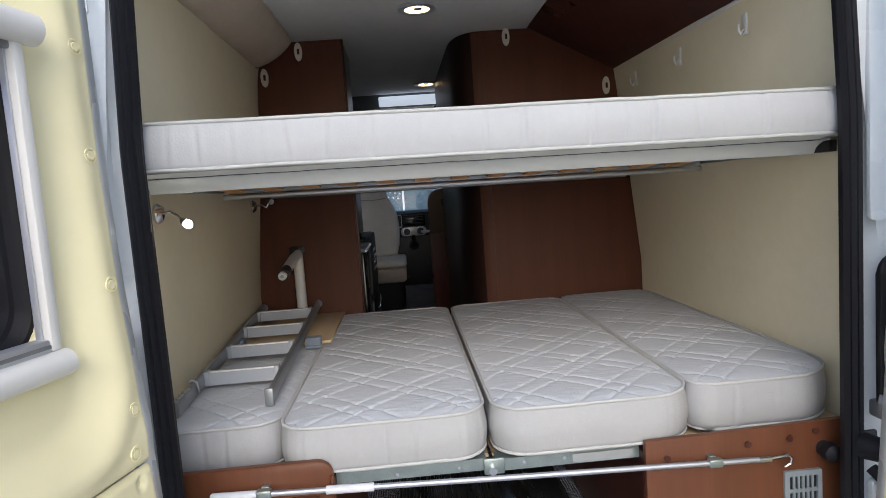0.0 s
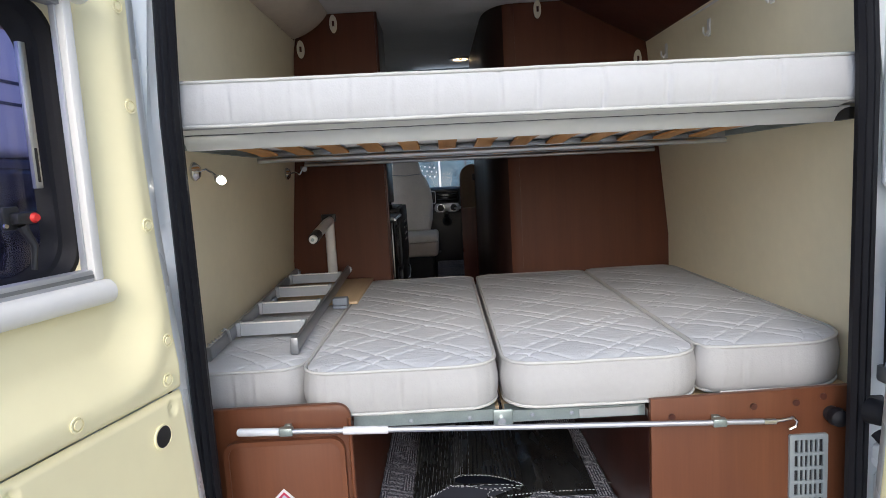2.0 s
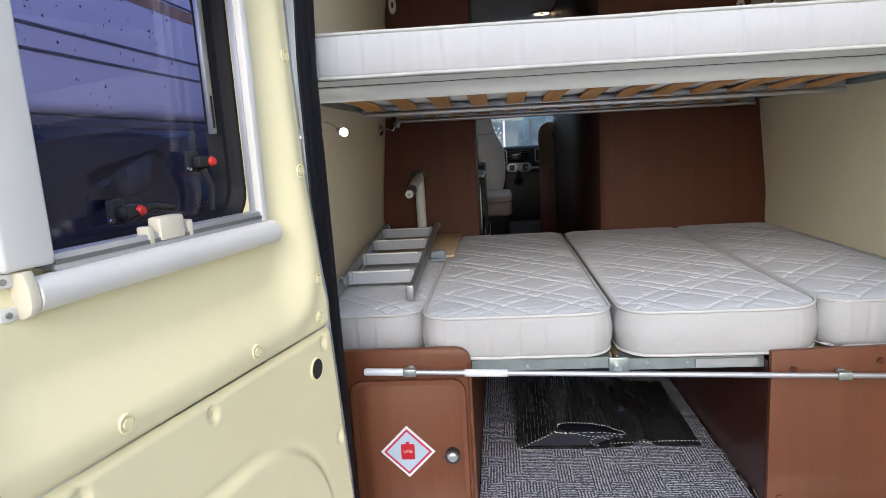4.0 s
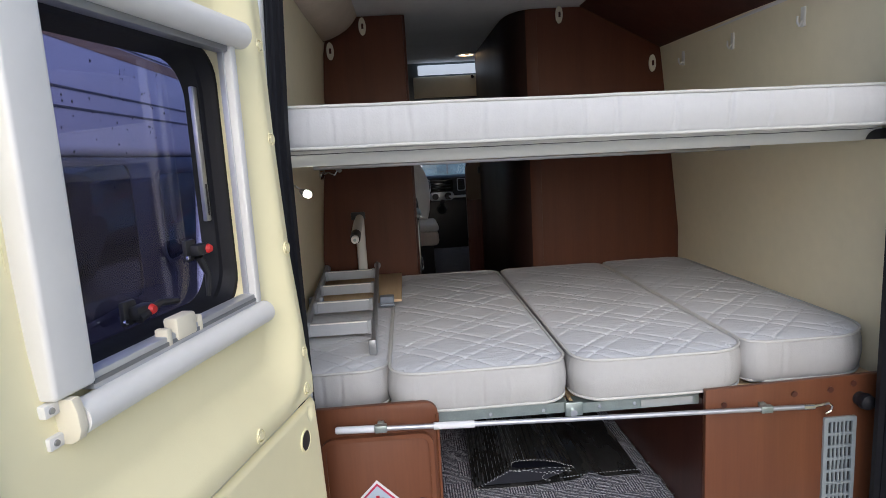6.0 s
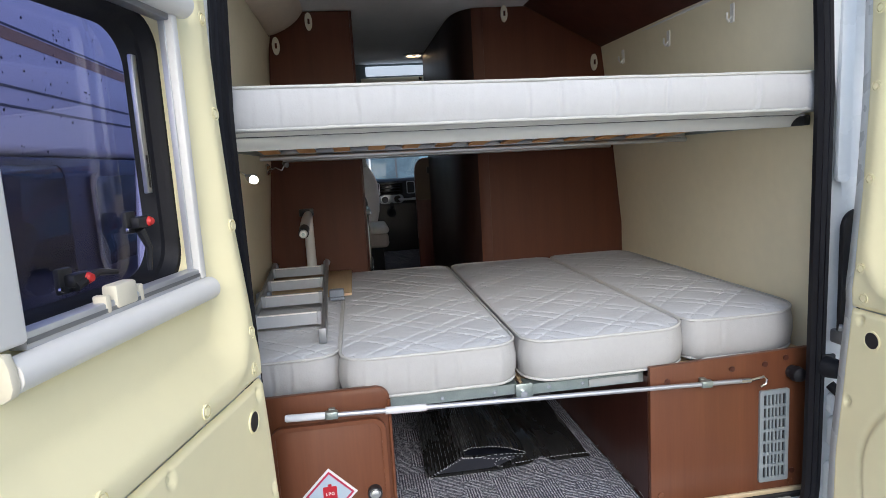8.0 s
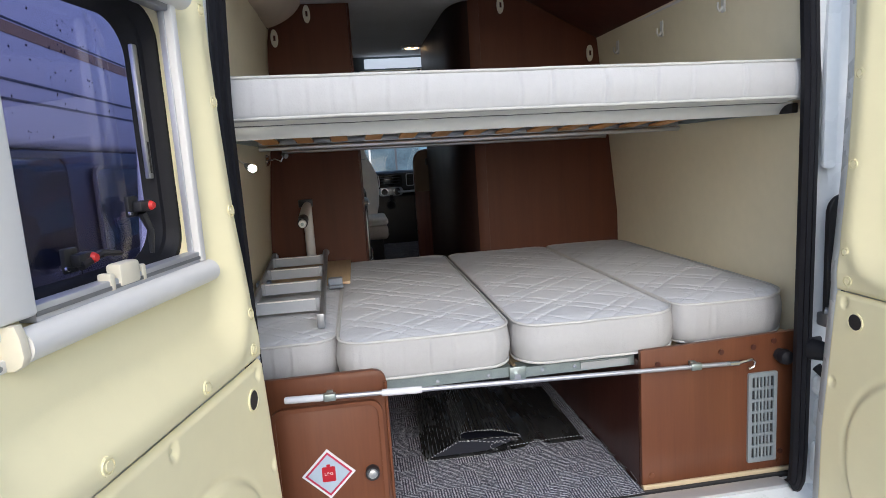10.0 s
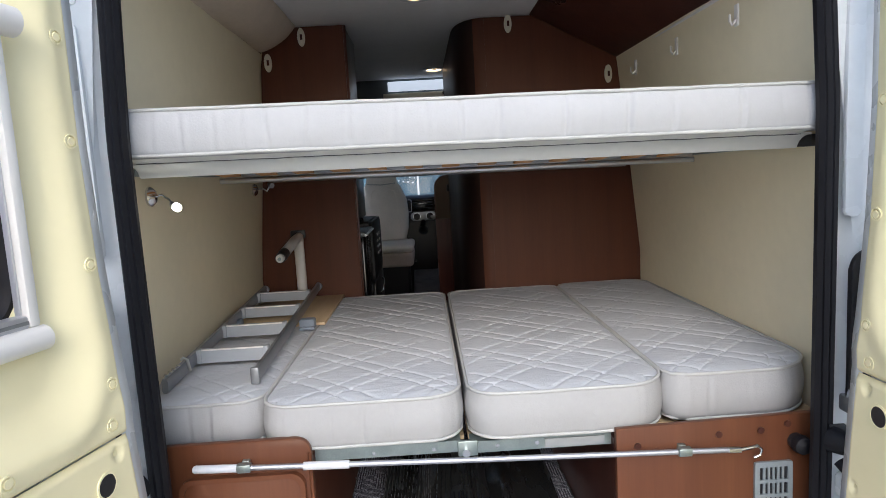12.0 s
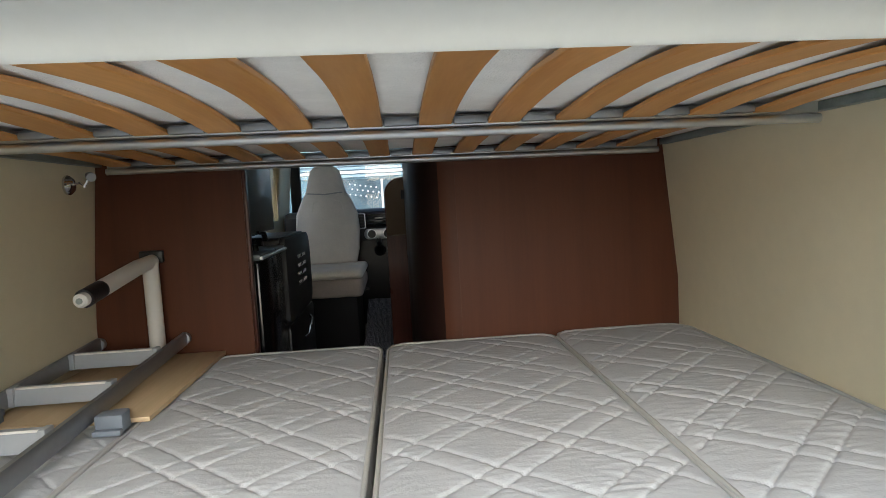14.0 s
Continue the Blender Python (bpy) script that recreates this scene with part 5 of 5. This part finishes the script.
# ---- kitchen, cab and seats seen through the gap ----
kitchen = thing("kitchen_unit", (-0.65, 2.0, FLOOR), "black-fronted kitchen unit with a grey worktop", "kitchen unit")
part("carcass", B(-0.88, -0.436, BACK + 0.03, 1.84, FLOOR, 1.375), BLACK, kitchen)
part("front", B(-0.434, -0.420, BACK + 0.034, 1.83, 0.62, 1.372, bevel=0.003), GLOSS, kitchen, "glossy black front")
part("worktop", B(-0.88, -0.410, BACK + 0.03, 1.845, 1.378, 1.400, bevel=0.006), GREYPANEL, kitchen, "slate-grey worktop")
part("edge_strip", T([(-0.408, BACK + 0.03, 1.386), (-0.408, 1.845, 1.386)], 0.006), SILVER, kitchen, "silver edge strip")
for x in (-0.50, -0.46):
    part("hob_knob", C((x, 1.60, 1.400), 0.014, 0.02, (0, 0, 1), 16, 0.003), GLOSS, kitchen)
part("pan_support", T([(-0.70, 1.66, 1.405), (-0.70, 1.66, 1.43), (-0.47, 1.66, 1.43), (-0.47, 1.66, 1.405)], 0.005, 8), BLACK, kitchen)
part("pan_support", T([(-0.70, 1.76, 1.405), (-0.70, 1.76, 1.43), (-0.47, 1.76, 1.43), (-0.47, 1.76, 1.405)], 0.005, 8), BLACK, kitchen)
tap = thing("tap", (-0.50, 1.56, 1.402), "black kitchen tap beside the hob", "tap")
part("body", T([(-0.48, 1.56, 1.402), (-0.48, 1.56, 1.45)], 0.018, 14), GLOSS, tap)
part("spout", T([(-0.48, 1.56, 1.45), (-0.47, 1.60, 1.47), (-0.45, 1.70, 1.455), (-0.45, 1.72, 1.43)], 0.010, 10), GLOSS, tap)
part("lever", T([(-0.48, 1.56, 1.452), (-0.43, 1.54, 1.462)], 0.006, 8), CHROME, tap)
fridge = thing("fridge", (-0.65, 2.16, FLOOR), "black fridge with rounded front corner and chrome slots", "fridge")
part("body", P(rounded(1.862, 2.44, FLOOR, 1.425, (0.0, 0.0, 0.07, 0.015)), -0.88, -0.432, axis="x", bevel=0.004), BLACK, fridge)
part("door", P(rounded(1.868, 2.45, 1.10, 1.420, (0.02, 0.05, 0.07, 0.015)), -0.431, -0.412, axis="x", bevel=0.006), DASH, fridge, "dark grey door")
part("lower_door", P(rounded(1.868, 2.45, 0.60, 1.09, 0.02), -0.431, -0.414, axis="x", bevel=0.006), BLACK, fridge, "black lower door")
for k in range(4):
    part("slot", B(-0.4115, -0.4075, 2.10, 2.28, 1.215 + 0.036 * k, 1.230 + 0.036 * k, bevel=0.0015), CHROME, fridge)
for z in (0.78, 0.98):
    part("handle", T([(-0.413, 2.16, z), (-0.400, 2.18, z + 0.008), (-0.400, 2.30, z + 0.055), (-0.413, 2.32, z + 0.065)], 0.006, 8), CHROME, fridge, "chrome handle")


def cab_seat(x, y, name_label):
    s = thing("captain_chair", (x, y, FLOOR), name_label, "chair", "cab chairs")
    outline = [(-0.20, 1.13), (-0.225, 1.22), (-0.235, 1.36), (-0.225, 1.47), (-0.185, 1.56), (-0.145, 1.62), (-0.125, 1.70), (-0.105, 1.77), (-0.06, 1.80), (0, 1.808)]
    outline = outline + [(-a, z) for a, z in outline[-2::-1]]
    bm = bmesh.new()
    rows = []
    for dy, sc in ((0.0, 0.86), (-0.035, 0.97), (-0.06, 1.0), (-0.12, 1.0), (-0.15, 0.96), (-0.17, 0.85)):
        rows.append([bm.verts.new((x - 0.015 + a * sc * 0.92, y + 0.30 + dy + 0.10 * (z - 1.13) * 0.5, 1.45 + (z - 1.45) * (0.5 + 0.5 * sc) + 0.0)) for a, z in outline])
    for a, b in zip(rows, rows[1:]):
        for k in range(len(outline)):
            bm.faces.new((a[k], a[(k + 1) % len(outline)], b[(k + 1) % len(outline)], b[k]))
    bm.faces.new(rows[0]), bm.faces.new(rows[-1][::-1])
    part("backrest", bm, UPHOLSTERY, s, smooth=70)
    part("back_seam", T([(x - 0.12, y + 0.145, 1.20), (x - 0.125, y + 0.15, 1.40), (x - 0.095, y + 0.155, 1.55), (x, y + 0.16, 1.58), (x + 0.095, y + 0.155, 1.55), (x + 0.125, y + 0.15, 1.40), (x + 0.12, y + 0.145, 1.20)], 0.006, 8), UPHOLSTERY, s)
    bm = B(x - 0.235, x + 0.235, y - 0.28, y + 0.24, 0.975, 1.075, bevel=0.035, seg=4)
    for v in bm.verts:
        v.co.z += 0.006 * noise.noise((v.co.x * 9, v.co.y * 9, 1)) - (0.02 if v.co.y < y - 0.2 and v.co.z < 1.0 else 0)
    part("cushion", bm, SEATPAD, s, "rose-grey cloth seat cushion")
    part("cushion_cover", B(x - 0.240, x + 0.240, y - 0.285, y + 0.24, 1.070, 1.130, bevel=0.028, seg=4), UPHOLSTERY, s)
    part("headrest_seam", T([(x - 0.135, y + 0.155, 1.615), (x - 0.015, y + 0.152, 1.605), (x + 0.105, y + 0.155, 1.615)], 0.004, 8), PIPING, s)
    part("pedestal", B(x - 0.21, x + 0.19, y - 0.22, y + 0.24, FLOOR, 0.985, bevel=0.012), RUBBER, s)
    part("side_lever", T([(x + 0.235, y - 0.10, 0.98), (x + 0.245, y + 0.02, 0.96)], 0.010, 8), BLACK, s)
    return s


cab_seat(-0.470, 3.60, "light grey cloth cab seat turned to face the living space")
cab_seat(0.33, 3.62, "light grey cloth passenger cab seat behind the partition")

part_panel = thing("bench_partition", (0.1, 2.72, FLOOR), "brown upholstered bench end with a rounded top", "partition")
part("leaf", P(rounded(-0.055, 0.30, FLOOR, 1.655, (0, 0, 0.02, 0.085)), 2.705, 2.735, bevel=0.006), WOOD_DARK, part_panel)
part("pad", P(rounded(-0.050, 0.295, 1.36, 1.650, (0.02, 0.02, 0.02, 0.085)), 2.690, 2.704, bevel=0.006), BROWNPAD, part_panel, "brown padded head section")
part("catch", B(0.030, 0.055, 2.672, 2.690, 1.545, 1.59, bevel=0.003), BLACK, part_panel, "black catch")

structure("footwell", sheet(np.linspace(-0.26, 0.30, 20), np.linspace(3.30, 4.15, 20), lambda x, y: (x, y, FLOOR + 0.006 + 0.235 * ((y - 3.30) / 0.85) + 0.004 * noise.noise((x * 8, y * 8, 2)))), CARPET, "grey carpet rising into the cab footwell", "carpet")

dash = thing("dashboard", (0, 4.3, 0.6), "dark grey dashboard with silver centre console, radio and round knobs", "dashboard")
part("top_pad", P([(4.22, 1.30), (4.22, 1.44), (4.28, 1.475), (4.45, 1.485), (4.60, 1.45), (4.60, 1.20)], -0.86, 0.86, axis="x", bevel=0.012), DASH, dash)
part("lower_body", P([(4.25, 0.60), (4.16, 1.0), (4.20, 1.30), (4.60, 1.30), (4.60, 0.60)], -0.86, 0.86, axis="x"), BLACK, dash)
part("console", P(rounded(-0.300, 0.105, 1.245, 1.465, 0.03), 4.185, 4.23, bevel=0.008), DASH, dash, "dark grey console")
part("knob_plate", P(rounded(-0.262, -0.028, 1.255, 1.335, 0.035), 4.178, 4.190, bevel=0.003), SILVER, dash, "silver plate round the knobs")
rad = part("radio", P(rounded(-0.255, -0.035, 1.345, 1.445, 0.01), 4.172, 4.188, bevel=0.004), GLOSS, dash, "black radio")
for z in (1.372, 1.40, 1.425):
    part("radio_keys", B(-0.235, -0.055, 4.1685, 4.1722, z - 0.004, z + 0.004), DASH, rad)
for x in (-0.205, -0.085):
    kn = part("climate_knob", C((x, 4.165, 1.295), 0.030, 0.022, (0, 1, 0), 24, 0.004), BLACK, dash)
    part("knob_ring", ring_plate([(x + 0.034 * math.cos(a), 1.295 + 0.034 * math.sin(a)) for a in np.linspace(0, 2 * math.pi, 25)[:-1]], [(x + 0.030 * math.cos(a), 1.295 + 0.030 * math.sin(a)) for a in np.linspace(0, 2 * math.pi, 25)[:-1]], 4.17, 4.186), CHROME, kn)
for x in (-0.285, 0.045):
    va = part("air_vent", P(rounded(x - 0.033, x + 0.033, 1.345, 1.45, 0.012), 4.170, 4.188, bevel=0.003), BLACK, dash, "black air vent")
    part("vent_rim", ring_plate(rounded(x - 0.039, x + 0.039, 1.339, 1.456, 0.014), rounded(x - 0.032, x + 0.032, 1.346, 1.449, 0.011), 4.166, 4.184), SILVER, va, "silver vent rim")
    for k in range(4):
        part("vent_blade", B(x - 0.028, x + 0.028, 4.164, 4.1698, 1.362 + 0.022 * k, 1.366 + 0.022 * k), DASH, va)
part("tray", B(-0.08, 0.16, 4.02, 4.16, 1.285, 1.300, bevel=0.005), SILVER, dash, "pale folding tray")
wheel = thing("gear_lever", (-0.13, 4.08, 1.18), "black gear lever in front of the console", "lever")
part("gaiter", T([(-0.15, 4.17, 1.17), (-0.15, 4.10, 1.19), (-0.15, 4.07, 1.21)], [0.045, 0.03, 0.014], 14), BLACK, wheel)
part("knob", T([(-0.15, 4.07, 1.21), (-0.15, 4.05, 1.25), (-0.15, 4.045, 1.27)], [0.010, 0.024, 0.014], 14), BLACK, wheel)

structure("front_wall", ring_plate(rounded(-0.86, 0.86, 0.5, 2.36, 0.01), rounded(-0.78, 0.78, 1.46, 2.02, 0.08), 4.60, 4.64), DASH, "dark windscreen surround", "wall")
ws = part("windscreen", P(rounded(-0.80, 0.80, 1.44, 2.04, 0.08), 4.645, 4.651), GLASS)
tagged(ws, "large clear windscreen of the van", "windscreen", kind="structure")
ws.visible_shadow = False
structure("cab_ceiling", B(-0.83, 0.83, 3.05, 4.6, 2.05, 2.10), CEILING, "grey cab headlining", "ceiling")
side_glass_r = part("cab_window", B(0.899, 0.905, 2.98, 4.22, 1.40, 1.97), GLASS)
tagged(side_glass_r, "clear side window of the cab", "window", kind="structure")
side_glass_r.visible_shadow = False
side_glass = part("cab_window", B(-0.905, -0.899, 2.98, 4.22, 1.40, 1.97), GLASS)
tagged(side_glass, "clear side window of the cab", "window", kind="structure")
side_glass.visible_shadow = False

# ---- outside: neighbouring vehicles ----
BODYWHITE = mat("motorhome_white", (0.74, 0.75, 0.77), 0.3, 0, 0.05, 2, coat=0.3)
STRIPEGREY = mat("stripe_grey", (0.06, 0.065, 0.08), 0.4, 0, 0.05, 9)
STRIPETAN = mat("stripe_tan", (0.42, 0.24, 0.10), 0.4, 0, 0.05, 9)
BLUEPAINT = mat("pale_blue_paint", (0.13, 0.25, 0.34), 0.3, 0, 0.06, 2, coat=0.3)
# Dark blue-grey that puts the shadow on the lower body into its colour.
LOWSHADE = mat("shaded_lower_body", (0.045, 0.050, 0.075), 0.35, 0, 0.15, 2, coat=0.3)
SKIRT = mat("skirt_grey", (0.12, 0.125, 0.14), 0.5, 0, 0.1, 4)


def tyre_wheel(parent, x, y, side):
    w = part("wheel", T([(x, y, 0.34), (x + side * 0.05, y, 0.34), (x + side * 0.18, y, 0.34), (x + side * 0.22, y, 0.34)], [0.30, 0.34, 0.34, 0.30], 28), RUBBER, parent)
    part("rim", C((x + side * 0.20, y, 0.34), 0.20, 0.03, (side, 0, 0), 24, 0.02), ALU, w)


# the van's own nose, wheels and underside
arch = [(5.05 + 0.37 * math.cos(t), 0.36 + 0.37 * math.sin(t)) for t in np.linspace(0, math.pi, 15)]
part("nose", P([(4.665, 1.38), (5.15, 1.22), (5.50, 1.06), (5.66, 0.84), (5.70, 0.62), (5.69, 0.40), (5.60, 0.36)] + arch + [(4.665, 0.36)], -0.94, 0.94, axis="x", bevel=0.02), PAINT, body, "white sloping bonnet")
part("front_bumper", B(-0.95, 0.95, 5.66, 5.78, 0.34, 0.62, bevel=0.04, seg=3), SKIRT, body, "grey plastic bumper")
part("rear_bumper", B(-0.78, 0.78, -0.30, -0.205, 0.34, 0.50, bevel=0.03, seg=3), SKIRT, body, "grey plastic step bumper")
part("grille", B(-0.45, 0.45, 5.655, 5.712, 0.68, 0.82, bevel=0.01), BLACK, body, "black grille")
for side in (-1, 1):
    part("headlamp", B(side * 0.73 - 0.16, side * 0.73 + 0.16, 5.52, 5.70, 0.74, 0.96, bevel=0.04, seg=3), CHROME, body, "clear headlamp")
    part("arch_lip", T([(side * 1.000, 1.0 + 0.44 * math.cos(t), 0.36 + 0.44 * math.sin(t)) for t in np.linspace(0, math.pi, 17)], 0.035, 8), SKIRT, body, "grey wheel arch lip")
    for y in (1.0, 5.05):
        tyre_wheel(body, side * 0.74, y, side)
part("underbody", B(-0.86, 0.86, 0.0, 4.66, 0.32, 0.496, bevel=0.02), DASH, body)


camper = thing("motorhome", (-3.4, 4.5, 0.0), "white motorhome with dark lines and tan stripe parked alongside", "motorhome")
part("body", B(-4.6, -2.35, 0.6, 8.5, 1.80, 3.0, bevel=0.06, seg=4), BODYWHITE, camper)
# Lower body in the shadow colour.
part("skirt", B(-4.55, -2.37, 0.65, 8.45, 0.35, 1.796, bevel=0.03), LOWSHADE, camper, "lower body coloured dark blue-grey for shadow")
for z, h, mt in ((2.06, 0.016, STRIPEGREY), (2.17, 0.016, STRIPEGREY), (2.44, 0.07, STRIPETAN), (2.52, 0.012, STRIPEGREY)):
    part("stripe", B(-2.352, -2.345, 0.75, 8.35, z, z + h), mt, camper, "painted stripe")
for y0, y1, z0, z1 in ((0.9, 2.70, 0.85, 1.74), (3.15, 4.9, 1.0, 1.66), (5.4, 7.6, 1.1, 1.75)):
    wn_ = part("window", P(rounded(y0, y1, z0, z1, 0.10), -2.352, -2.335, axis="x", bevel=0.006), DARKGLASS, camper, "dark rounded window")
    part("window_rim", ring_plate(rounded(y0 - 0.03, y1 + 0.03, z0 - 0.03, z1 + 0.03, 0.12), rounded(y0, y1, z0, z1, 0.10), -2.352, -2.330, axis="x"), STRIPEGREY, wn_)
for y in (1.7, 7.0):
    tyre_wheel(camper, -2.56, y, 1)

ahead = thing("parked_van", (0, 9.0, 0.0), "pale blue van with a large rear window parked ahead", "van")
part("rear_panel", ring_plate(rounded(-1.7, 1.1, 0.4, 2.75, 0.18), rounded(-0.95, 0.56, 1.36, 1.85, 0.04), 8.0, 8.06), BLUEPAINT, ahead)
part("side_panel", B(-1.68, -1.60, 8.07, 12.5, 0.4, 2.7, bevel=0.02), BLUEPAINT, ahead)
part("side_panel", B(1.00, 1.08, 8.07, 12.5, 0.4, 2.7, bevel=0.02), BLUEPAINT, ahead)
part("roof", B(-1.59, 0.99, 8.07, 12.5, 2.6, 2.7, bevel=0.02), BLUEPAINT, ahead)
glass = part("window", P(rounded(-0.95, 0.56, 1.36, 1.85, 0.04), 8.02, 8.03), mat("blue_grey_glass", (0.10, 0.15, 0.19), 0.2, 0, 0.5, 4, coat=0.3), ahead, "blue-grey rear window")
for k in range(6):
    for q in range(3):
        part("stud", C((-0.66 + 0.072 * k + 0.03 * (q % 2), 8.014, 1.79 - 0.012 * k - 0.07 * q), 0.0125, 0.006, (0, 1, 0), 10), BODYWHITE, glass, "pale stud")
part("post", B(-0.235, -0.205, 8.008, 8.019, 1.37, 1.84), BODYWHITE, glass, "pale window post")
part("post", B(0.17, 0.20, 8.008, 8.019, 1.37, 1.84), STRIPEGREY, glass)
for k in range(16):
    z = 1.88 + 0.052 * k
    part("louvre", P([(7.975, z), (7.998, z), (7.998, z + 0.036), (7.988, z + 0.036)], -1.6, 1.0, axis="x"), BODYWHITE if k == 1 else BLUEPAINT, ahead, "pale blue louvre")
part("red_line", B(-1.6, 1.0, 7.985, 7.999, 1.28, 1.31), RED, ahead, "red line")
for x in (-1.45, 0.75):
    tl = part("tail_lamp", B(x, x + 0.12, 7.985, 8.02, 1.1, 1.45, bevel=0.01), RED, ahead, "red tail lamp")
part("bumper", B(-1.65, 1.05, 7.90, 8.05, 0.42, 0.68, bevel=0.04), SKIRT, ahead)
for x in (-1.5, 0.9):
    tyre_wheel(ahead, x, 8.9, 1 if x > 0 else -1)
structure("backdrop", sheet(np.linspace(-30, 30, 240), (0, 1, 2), lambda x, k: (x, 26 + 0.4 * noise.noise((x, 0, 0)), (0, 1.2, 2.0 + 0.9 * noise.noise((x * 0.6, 2, 0)) + 0.5 * noise.noise((x * 2.3, 5, 0)))[k])), mat("hedge", (0.05, 0.065, 0.035), 0.95, 0, 0.5, 1.5, 0.8, 4), "dark distant hedge behind the parking ground", "backdrop")
